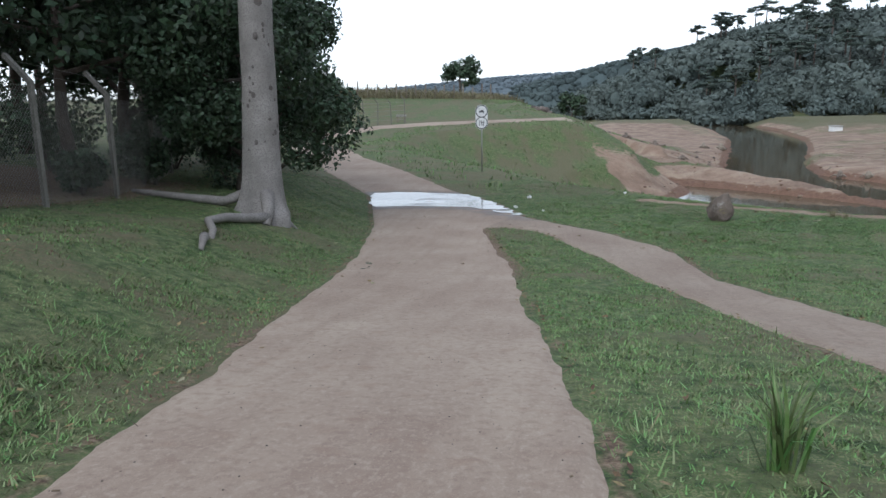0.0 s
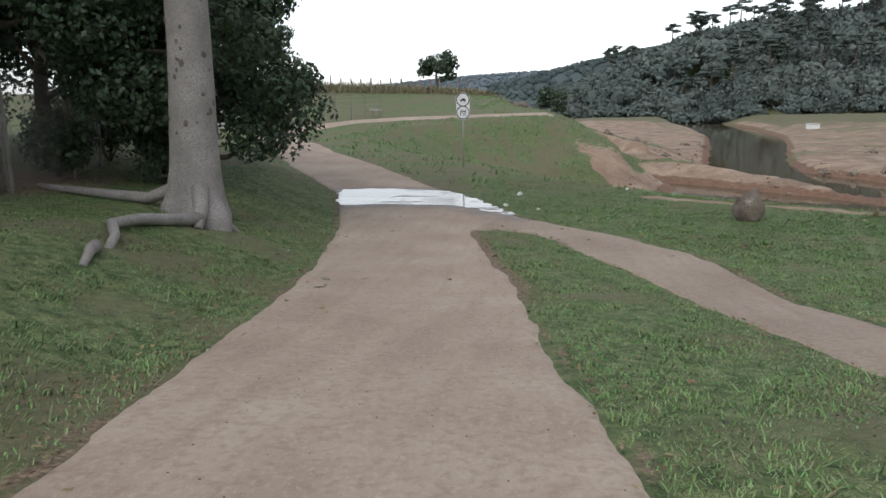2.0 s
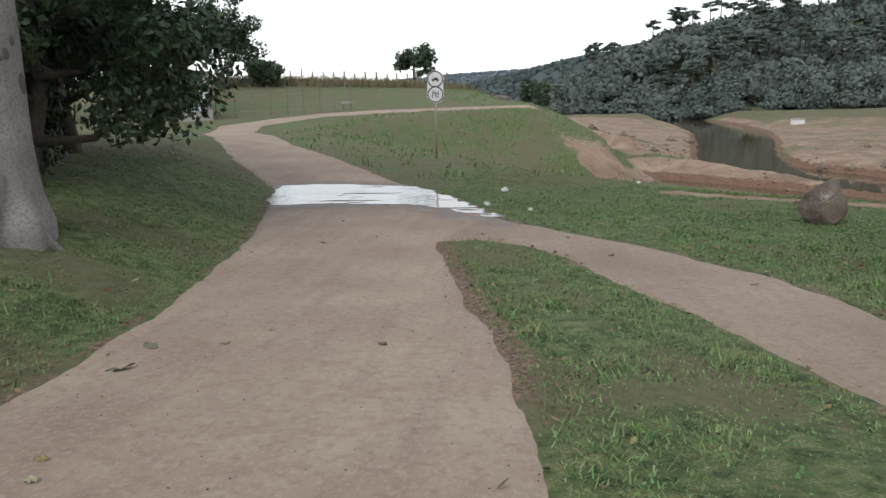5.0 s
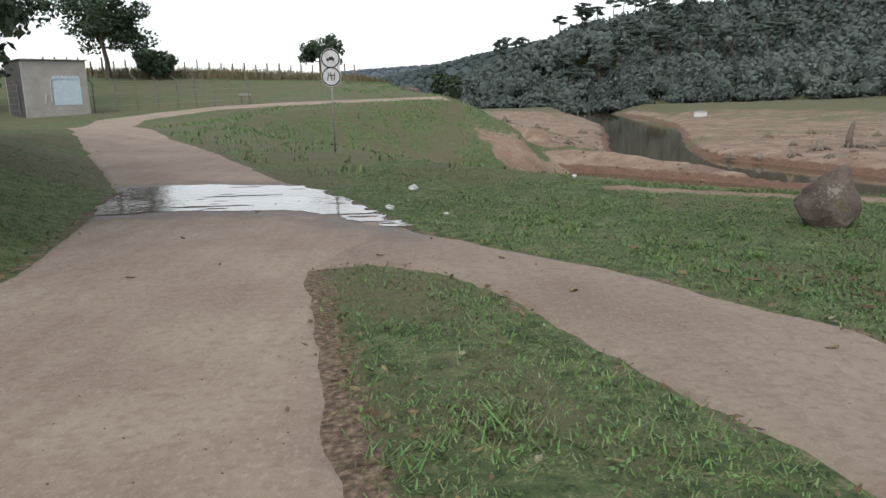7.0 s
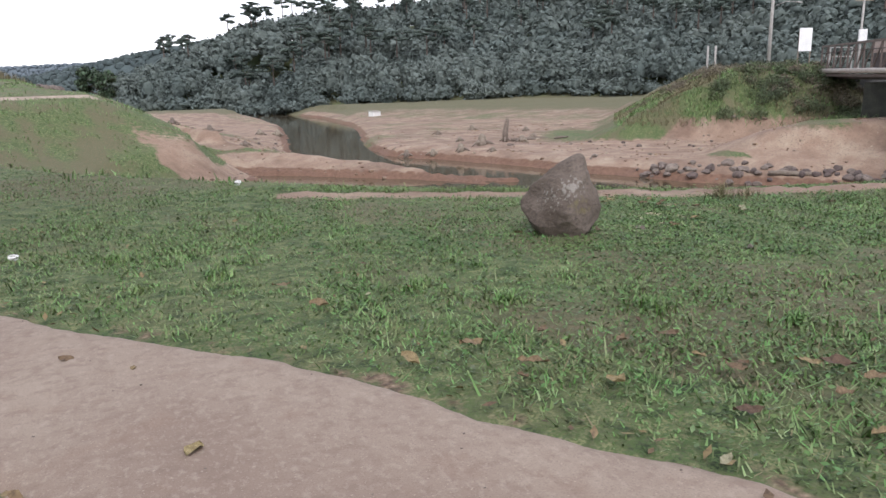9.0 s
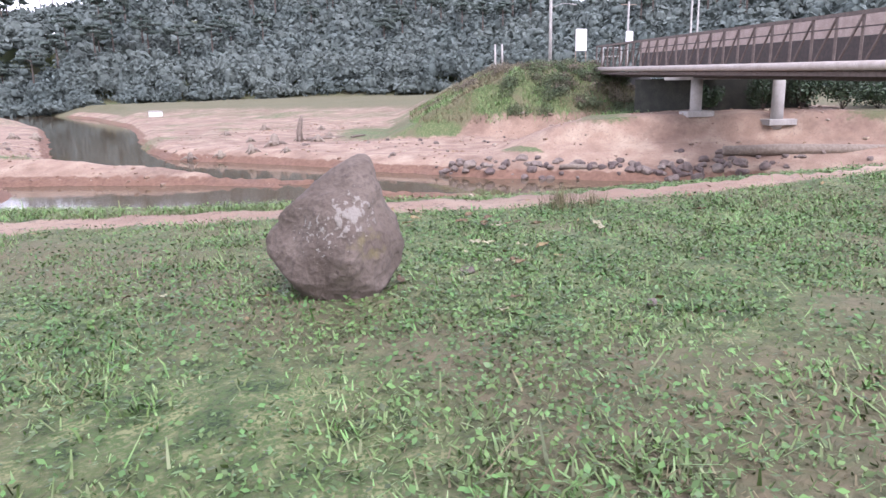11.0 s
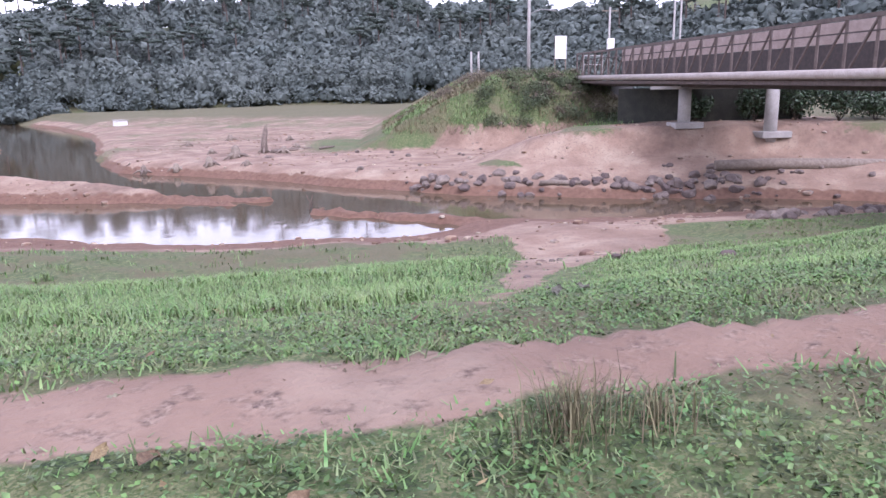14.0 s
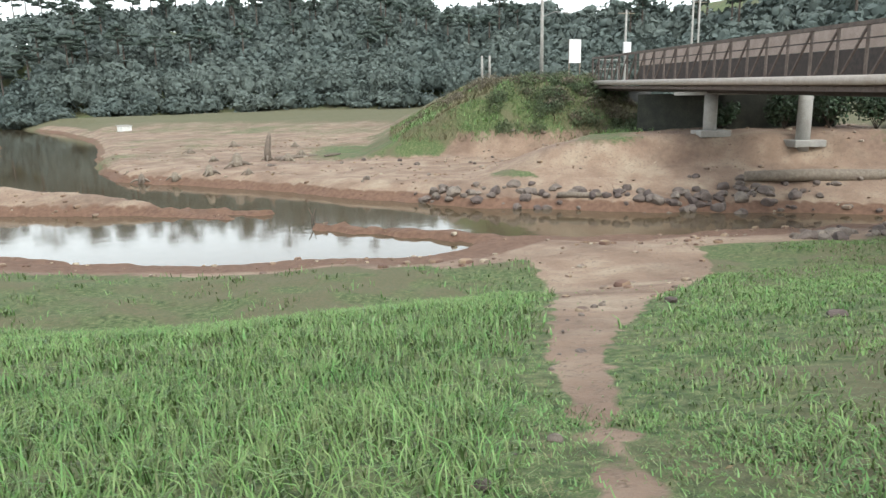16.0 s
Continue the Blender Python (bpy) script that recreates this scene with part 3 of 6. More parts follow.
def puddle():
    """Sheet of water over the road, breaking into fingers towards its downhill end."""
    sx, sy = steps((-5.8, 1.7, 0.045)), steps((19.6, 27, 0.045))
    px, py = np.meshgrid(sx, sy)
    e = edge(px, py, PUDDLE) + 0.10 * wobble(px, py, 0.7, 2.0) + 0.16 * ease(-2, 1, px) * wobble(px * 0.7, py * 1.6, 0.28, 6.0) + 0.05 * wobble(px, py, 0.14, 3.0)
    holes = wobble(px * 0.5, py * 2.2, 0.45, 11.0) > 0.72
    keep = (e < 0) & ~holes
    keep = keep[:-1, :-1] & keep[1:, 1:]
    iy, ix = np.nonzero(keep)
    k = len(sx)
    i = iy * k + ix
    quads = np.stack([i, i + 1, i + k + 1, i + k], 1)
    used, inv = np.unique(quads, return_inverse=True)
    fx, fy = px.ravel()[used], py.ravel()[used]
    z = terrain(fx, fy) + 0.026
    ob = raw("puddle", np.stack([fx, fy, z], 1), inv.reshape(-1, 4).tolist(), M_PUDDLE, smooth=True)
    tagged(ob, "shallow sheet of water running across the road", "puddle", kind="structure")


puddle()


# ---- woods ----
def ground_z(x, y):
    return float(terrain(np.array([x]), np.array([y]))[0])


def cards(rng, centres, radii, count, size, flat=0.0, loose=0.8, inner=0.55, outer=1.05):
    """Leaf clumps: small bent quads scattered over the outer part of the given lumps."""
    c, r = np.asarray(centres, float), np.asarray(radii, float)
    pick = rng.integers(0, len(c), count)
    d = rng.normal(size=(count, 3))
    d /= np.linalg.norm(d, axis=1)[:, None]
    p = c[pick] + d * r[pick] * (rng.uniform(inner, outer, count)[:, None])
    n = d + rng.normal(size=(count, 3)) * loose
    n[:, 2] += flat
    n /= np.linalg.norm(n, axis=1)[:, None]
    a = np.cross(n, rng.normal(size=(count, 3)))
    a /= np.linalg.norm(a, axis=1)[:, None]
    b = np.cross(n, a)
    s = size * rng.uniform(0.6, 1.4, count)[:, None]
    tip = p + a * s
    v = np.stack([p - a * s, p + b * s * 0.55 + n * s * 0.12, tip, p - b * s * 0.55 + n * s * 0.12], 1).reshape(-1, 3)
    q = np.arange(count)[:, None] * 4 + np.arange(4)[None, :]
    return v, q


def mesh_of(name, groups, material, parent=None):
    vs, fs, off = [], [], 0
    for v, f in groups:
        vs.append(v)
        fs.append(f + off)
        off += len(v)
    v, f = np.concatenate(vs), np.concatenate(fs)
    k = f.shape[1]
    me = bpy.data.meshes.new(name)
    me.vertices.add(len(v))
    me.vertices.foreach_set("co", v.ravel())
    me.loops.add(f.size)
    me.loops.foreach_set("vertex_index", f.ravel())
    me.polygons.add(len(f))
    me.polygons.foreach_set("loop_start", np.arange(len(f)) * k)
    me.update(calc_edges=True)
    me.materials.append(material)
    ob = new(name, me)
    if parent is not None:
        ob.parent = parent
    return ob


def lump_tree(rng, x, y, z, h, w):
    """Lumps of a broad crown, as centres and radii: one dome with smaller swellings over it."""
    cs, rs = [(x, y, z + h * 0.55)], [(w * 0.8, w * 0.8, h * 0.36)]
    for k in range(6):
        a, u = rng.uniform(0, 6.3), rng.uniform(-0.35, 1)
        c = math.sqrt(max(0.05, 1 - u * u))
        cs.append((x + math.cos(a) * w * 0.62 * c, y + math.sin(a) * w * 0.62 * c, z + h * (0.55 + 0.29 * u)))
        rs.append((w * rng.uniform(0.36, 0.56),) * 2 + (h * rng.uniform(0.12, 0.2),))
    return cs, rs


def umbrella_pine(rng, x, y, z, h, w):
    """Pads of foliage in a flat umbrella at the top of a tall bare stem, and the stem's own points."""
    cs, rs = [(x, y, z + h)], [(w * 0.5, w * 0.5, 0.7)]
    for k in range(9):
        a, tier = k * 2.4 + rng.uniform(-0.5, 0.5), k % 3
        r = w * (0.78, 0.62, 0.45)[tier] * rng.uniform(0.75, 1.1)
        cs.append((x + math.cos(a) * r, y + math.sin(a) * r, z + h * (0.965, 0.90, 0.83)[tier] + rng.normal() * 0.3))
        rs.append((w * rng.uniform(0.34, 0.48), w * rng.uniform(0.34, 0.48), rng.uniform(0.6, 1.0)))
    return cs, rs


def blobs(centres, radii):
    """The shaded cores of crowns: small faceted ellipsoids of quads."""
    g = np.linspace(-1, 1, 3)
    pts, quads = [], []
    for ax in range(3):
        for sgn in (-1, 1):
            base = len(pts)
            for u in g:
                for v in g:
                    p = np.zeros(3)
                    p[ax], p[(ax + 1) % 3], p[(ax + 2) % 3] = sgn, u, v
                    pts.append(p / np.linalg.norm(p))
            for i in range(2):
                for j in range(2):
                    k = base + i * 3 + j
                    quads.append((k, k + 1, k + 4, k + 3))
    pts, quads = np.array(pts), np.array(quads)
    c, r = np.asarray(centres, float), np.asarray(radii, float)
    v = (c[:, None, :] + pts[None] * r[:, None, :]).reshape(-1, 3)
    return v, (quads[None] + np.arange(len(c))[:, None, None] * len(pts)).reshape(-1, 4)


def far_woods():
    rng = np.random.default_rng(3)
    n = 8500
    x, y = rng.uniform(-30, 330, n), rng.uniform(-60, 430, n)
    f = seg_dist(x, y, FAR_SHORE)
    depth = np.where(rng.uniform(0, 1, n) < 0.8, -125.0, -20.0)
    keep = (f < -1) & (f > depth) & ((x < 250) | (y < 120)) & (np.abs(seg_dist(x, y, [(75, 74), (91, 96), (112, 122), (150, 150)])) > 7)
    x, y, f = x[keep], y[keep], f[keep]
    z = terrain(x, y)
    groups, pines, stems = [], [], bmesh.new()
    for a, b, c, e in zip(x, y, z, f):
        h = rng.uniform(5, 9) if e > -9 else rng.uniform(9, 15)
        w = rng.uniform(3.4, 5.6) if e > -12 else rng.uniform(4.2, 6.4)
        cs, rs = lump_tree(rng, a, b, c - (1.6 if e > -10 else 0.8), h, w)
        groups.append(cards(rng, cs, rs, 270 if e > -24 else 90, 0.68 if e > -24 else 1.1, 0.45, 0.8, 0.78, 1.2))
        groups.append(blobs(cs[:4], np.array(rs[:4]) * 0.74))
        if e < -34 and rng.uniform() < 0.07:
            place_pine(rng, a, b, c, rng.uniform(17, 23), rng.uniform(3.6, 5.2), pines, stems)
    for a, b, h in [(70, 312, 25), (77, 305, 27), (84, 318, 28), (92, 306, 24), (99, 312, 27), (108, 300, 25), (62, 322, 21), (118, 296, 23), (88, 298, 26), (128, 288, 24), (47, 330, 15)]:
        place_pine(rng, a, b, float(terrain(a, b)), h - 3, 6.8, pines, stems)
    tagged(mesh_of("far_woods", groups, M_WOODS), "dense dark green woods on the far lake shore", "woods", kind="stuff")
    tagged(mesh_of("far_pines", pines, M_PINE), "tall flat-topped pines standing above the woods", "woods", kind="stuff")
    tagged(part("pine_stems", stems, M_BARK), "bare dark stems of the tall pines", "woods", kind="stuff")


def place_pine(rng, x, y, z, h, w, pines, stems):
    cs, rs = umbrella_pine(rng, x, y, z, h, w)
    pines.append(cards(rng, cs, rs, 260, 0.55, 1.0))
    pines.append(blobs(cs, np.array(rs) * 0.7))
    tube(stems, [(x, y, z - 1), (x, y, z + h * 0.6), (x, y, z + h)], [0.45, 0.35, 0.15], 5)
    for c in cs[1:]:
        tube(stems, [(x, y, c[2] - 0.8), c], [0.14, 0.06], 3, False)


def ridge(name, pts, height, seed, material, label):
    """A distant wooded ridge: a rounded bank whose surface is broken into crowns."""
    rng = np.random.default_rng(seed)
    groups = []
    for (ax, ay, ah), (bx, by, bh) in zip(pts, pts[1:]):
        n = int(math.hypot(bx - ax, by - ay) * 1.1)
        t = rng.uniform(0, 1, n)
        back = rng.uniform(0, 1, n)
        cx, cy = ax + (bx - ax) * t, ay + (by - ay) * t + back * 90
        hz = (ah + (bh - ah) * t) * np.sin(np.clip(back * 1.2, 0, 1) * math.pi / 2) * height
        c = np.stack([cx, cy, WATER + hz + 1.5], 1)
        r = np.stack([rng.uniform(4, 8, n), rng.uniform(4, 8, n), rng.uniform(3, 6, n)], 1)
        groups.append(cards(rng, c, r, n * 26, 1.6, 0.5))
        groups.append(blobs(c, r * 0.9))
        u, v = np.meshgrid(np.linspace(0, 1, 9), np.linspace(0, 1, 7))
        top = WATER + (ah + (bh - ah) * u) * np.sin(np.clip(v * 1.2, 0, 1) * math.pi / 2) * height
        i = (np.arange(6)[:, None] * 9 + np.arange(8)[None, :]).ravel()
        groups.append((np.stack([ax + (bx - ax) * u, ay + (by - ay) * u + v * 90, top], 2).reshape(-1, 3), np.stack([i, i + 1, i + 10, i + 9], 1)))
    ob = mesh_of(name, groups, material)
    tagged(ob, label, "woods", kind="stuff")


far_woods()
# air haze is painted into both ridge colours, bluer and paler farther off
M_RIDGE = surface("hazed_ridge_leaf", [(0.055, 0.075, 0.075), (0.075, 0.098, 0.092)], 0.02, 0.4, 0.95, 0, vary=0.2)
M_RIDGE_B = surface("hazed_distant_ridge_leaf", [(0.12, 0.15, 0.17), (0.14, 0.17, 0.19)], 0.02, 0.4, 0.95, 0, vary=0.1)
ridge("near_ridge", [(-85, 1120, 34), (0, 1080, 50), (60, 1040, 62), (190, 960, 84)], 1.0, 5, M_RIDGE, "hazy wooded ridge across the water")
ridge("distant_ridge", [(-600, 2200, 60), (-180, 2100, 88), (0, 2000, 92), (120, 2000, 80)], 1.0, 6, M_RIDGE_B, "distant wooded hills with pale blue haze in their leaf colour")


# ---- rock beside the footpath ----
def rock_material():
    """Grey-brown rock with crusts of pale lichen down its ridge and a yellow mossy stain."""
    m = surface("lichened_rock", [(0.105, 0.08, 0.062), (0.17, 0.135, 0.11), (0.085, 0.066, 0.053)], 3.5, 26, 0.9, 0.8)
    nd, ln = m.node_tree.nodes, m.node_tree.links.new
    bsdf = nd["Principled BSDF"]
    base = bsdf.inputs["Base Color"].links[0].from_socket
    geo = nd.new("ShaderNodeTexCoord")

    def spot(place, reach, noise_scale, lo, hi):
        d = nd.new("ShaderNodeVectorMath")
        d.operation = "DISTANCE"
        d.inputs[1].default_value = place
        ln(geo.outputs["Object"], d.inputs[0])
        near = nd.new("ShaderNodeMapRange")
        near.inputs["From Min"].default_value, near.inputs["From Max"].default_value = 0.0, reach
        near.inputs["To Min"].default_value, near.inputs["To Max"].default_value = 0.26, -0.18
        ln(d.outputs["Value"], near.inputs["Value"])
        n = nd.new("ShaderNodeTexNoise")
        n.inputs["Scale"].default_value, n.inputs["Detail"].default_value = noise_scale, 6
        ln(geo.outputs["Object"], n.inputs["Vector"])
        add = nd.new("ShaderNodeMath")
        ln(near.outputs[0], add.inputs[0])
        ln(n.outputs["Fac"], add.inputs[1])
        r = nd.new("ShaderNodeMapRange")
        r.inputs["From Min"].default_value, r.inputs["From Max"].default_value = lo, hi
        ln(add.outputs[0], r.inputs["Value"])
        return r.outputs[0]

    for fac, c in ((spot((0.10, -0.2, 0.62), 0.34, 26, 0.63, 0.72), (0.25, 0.225, 0.195)), (spot((-0.2, -0.3, 0.55), 0.6, 34, 0.72, 0.76), (0.27, 0.25, 0.22)),
                   (spot((0.27, -0.27, 0.42), 0.26, 9, 0.52, 0.85), (0.17, 0.145, 0.045))):
        mix = nd.new("ShaderNodeMix")
        mix.data_type = "RGBA"
        ln(fac, mix.inputs[0])
        ln(base, mix.inputs[6])
        mix.inputs[7].default_value = rgb(c)
        base = mix.outputs[2]
    ln(base, bsdf.inputs["Base Color"])
    return m


FACETS = [(Vector(n).normalized(), cut) for n, cut in (((-0.5, -0.85, 0.25), 0.24), ((0.78, -0.6, 0.12), 0.27), ((-0.75, 0.15, 0.66), 0.41), ((0.1, 0.95, 0.3), 0.28), ((-0.7, -0.35, -0.62), 0.45), ((0.3, -0.75, -0.6), 0.40))]


def boulder():
    """A leaning, pointed block: widest below the middle, undercut at its foot, with a ridge down its front."""
    high = [-0.12, 0.0, 0.07, 0.15, 0.25, 0.35, 0.44, 0.55, 0.63, 0.77, 0.87, 0.93, 0.955]
    left = [-0.16, -0.22, -0.29, -0.34, -0.41, -0.47, -0.48, -0.41, -0.33, -0.16, -0.03, 0.07, 0.13]
    right = [0.16, 0.20, 0.27, 0.34, 0.40, 0.40, 0.38, 0.335, 0.30, 0.255, 0.235, 0.215, 0.18]
    bm = bmesh.new()
    sides, rows = 64, 60
    rings = []
    for i in range(rows):
        h = -0.12 + 1.075 * i / (rows - 1)
        lo, hi = float(np.interp(h, high, left)), float(np.interp(h, high, right))
        half, mid = (hi - lo) / 2, (hi + lo) / 2
        ridge_at = 0.10 + 0.06 * h
        ring = []
        for k in range(sides):
            a = k * 2 * math.pi / sides
            c, sn = math.cos(a), math.sin(a)
            p = 2.0
            r = (abs(c) ** p + abs(sn) ** p) ** (-1 / p)
            x, y = mid + half * r * c, half * 0.82 * r * sn + 0.10 * h
            if sn < 0:
                x += (ridge_at - mid) * (-sn) ** 2 * 0.8
            q = Vector((x, y, h))
            for n, cut in FACETS:
                over = (q - Vector((0.03, 0.03, 0.42))).dot(n) - cut
                if over > 0:
                    q = q - n * over * 0.88
            k2 = noise.fractal(q * 3.4, 1.0, 2.0, 5) * 0.035 + noise.fractal(q * 12, 1.0, 2.0, 4) * 0.011
            ring.append(bm.verts.new(q + Vector((c, sn, 0.2)) * k2 * min(1, half * 6)))
        rings.append(ring)
    for r0, r1 in zip(rings, rings[1:]):
        for k in range(sides):
            bm.faces.new((r0[k], r0[(k + 1) % sides], r1[(k + 1) % sides], r1[k])).smooth = True
    bm.faces.new(rings[-1]).smooth = True
    bm.faces.new(list(reversed(rings[0])))
    x, y = 6.74, 19.77
    ob = part("boulder", bm, rock_material())
    ob.matrix_world = pose(x, y, ground_z(x, y) - 0.04, 0, 0, -42) @ Matrix.Scale(0.91, 4)
    tagged(ob, "pointed grey-brown boulder with pale lichen on grass", "rock")


boulder()


# ---- road sign ----
def sign():
    x, y = -1.72, 34.04
    z = ground_z(x, y)
    t = thing("road_sign", "two round prohibition signs on one steel post beside the road", "sign", at=pose(x, y, z, 0, 0, 3))
    bm = bmesh.new()
    tube(bm, [(0, 0, -0.2), (0, 0, 1.2), (0, 0, 3.2)], 0.032, 10)
    part("post", bm, M_GALV, t)
    bm = bmesh.new()
    for cz in (2.98, 2.42):
        g = bmesh.ops.create_cone(bm, cap_ends=True, segments=40, radius1=0.315, radius2=0.315, depth=0.012)
        bmesh.ops.transform(bm, matrix=pose(0, -0.045, cz, 90), verts=g["verts"])
    box(bm, 0.60, 0.010, 0.5, pose(0, -0.040, 2.70))
    plate = part("plate", bm, M_SIGNWHITE, t, "white sheet-metal plate holding both discs")
    for cz, up in ((2.98, True), (2.42, False)):
        bm = bmesh.new()
        out, inn = [], []
        for k in range(40):
            a = k * math.pi / 20
            out.append(bm.verts.new((0.300 * math.cos(a), -0.055, cz + 0.300 * math.sin(a))))
            inn.append(bm.verts.new((0.258 * math.cos(a), -0.055, cz + 0.258 * math.sin(a))))
        for k in range(40):
            bm.faces.new((out[k], out[(k + 1) % 40], inn[(k + 1) % 40], inn[k]))
        bar(bm, (-0.185, -0.055, cz + 0.185), (0.185, -0.055, cz - 0.185), 0.035, 0.004)
        part("ring", bm, M_SIGNBLACK, t, "black ring with a slash")
        bm = bmesh.new()
        if up:
            box(bm, 0.26, 0.004, 0.055, pose(0.0, -0.056, cz - 0.02))
            box(bm, 0.13, 0.004, 0.05, pose(0.02, -0.056, cz + 0.03))
            for dx in (-0.08, 0.09):
                g = bmesh.ops.create_cone(bm, cap_ends=True, segments=14, radius1=0.032, radius2=0.032, depth=0.004)
                bmesh.ops.transform(bm, matrix=pose(dx, -0.056, cz - 0.055, 90), verts=g["verts"])
        else:
            for dx in (-0.10, 0.0, 0.10):
                box(bm, 0.03, 0.004, 0.26, pose(dx, -0.056, cz, 0, 8 * (1 if dx else -1), 0))
            box(bm, 0.2, 0.004, 0.03, pose(0, -0.056, cz + 0.04))
        part("pictogram", bm, M_SIGNBLACK, t, "plain dark pictogram")


sign()


# ---- trees by the road ----
def limb_tree(name, x, y, h, r, spread, leaves, size, seed, label, lumps=None, bark=M_BARK, leaf=M_LEAF, low=0.35, forks=7, group="", lean=(0, 0)):
    """A tree with a tapered trunk, forking limbs and a crown of many small leaves in uneven clumps."""
    rng = np.random.default_rng(seed)
    z = ground_z(x, y)
    t = thing(name, label, "tree", group, at=pose(x, y, z))
    top = Vector((lean[0], lean[1], h * 0.8))
    bm = bmesh.new()
    pts = [Vector((0, 0, -0.3)), Vector((0, 0, 0.2)), top * 0.25 + Vector((rng.normal() * 0.1, rng.normal() * 0.1, 0)), top * 0.55 + Vector((rng.normal() * 0.25, rng.normal() * 0.25, 0)), top]
    tube(bm, pts, [r * 1.5, r * 1.15, r * 0.9, r * 0.65, r * 0.2], 12)
    cs, rs = [], []
    for k in range(forks):
        u = low + (0.95 - low) * k / max(1, forks - 1)
        p = top * u
        a = k * 2.4 + rng.uniform(-0.4, 0.4)
        w = spread * (1.0 - 0.45 * abs(u - 0.6)) * rng.uniform(0.75, 1.1)
        q = p + Vector((math.cos(a) * w, math.sin(a) * w, h * rng.uniform(0.05, 0.2)))
        mid = p.lerp(q, 0.5) + Vector((0, 0, -0.1 * w + rng.normal() * 0.1))
        rr = r * 0.42 * (1.1 - u)
        tube(bm, [p, mid, q], [rr + 0.03, rr * 0.7 + 0.02, 0.02], 7)
        for j in range(2):
            e = mid.lerp(q, rng.uniform(0.2, 0.9)) + Vector(rng.normal(size=3) * spread * 0.28)
            tube(bm, [mid.lerp(q, 0.3), e], [rr * 0.4 + 0.015, 0.012], 5)
            cs.append(e)
            rs.append(np.array((1, 1, 0.75)) * spread * rng.uniform(0.24, 0.4))
        cs += [q, mid.lerp(q, 0.6)]
        rs += [np.array((1, 1, 0.8)) * spread * rng.uniform(0.26, 0.42), np.array((1, 1, 0.7)) * spread * rng.uniform(0.28, 0.4)]
    cs.append(top * 1.05)
    rs.append(np.array((1, 1, 0.9)) * spread * 0.42)
    part("trunk", bm, bark, t)
    mesh_of("crown", [cards(rng, [tuple(c) for c in cs], rs, leaves, size, 0.2)], leaf, t)
    return t


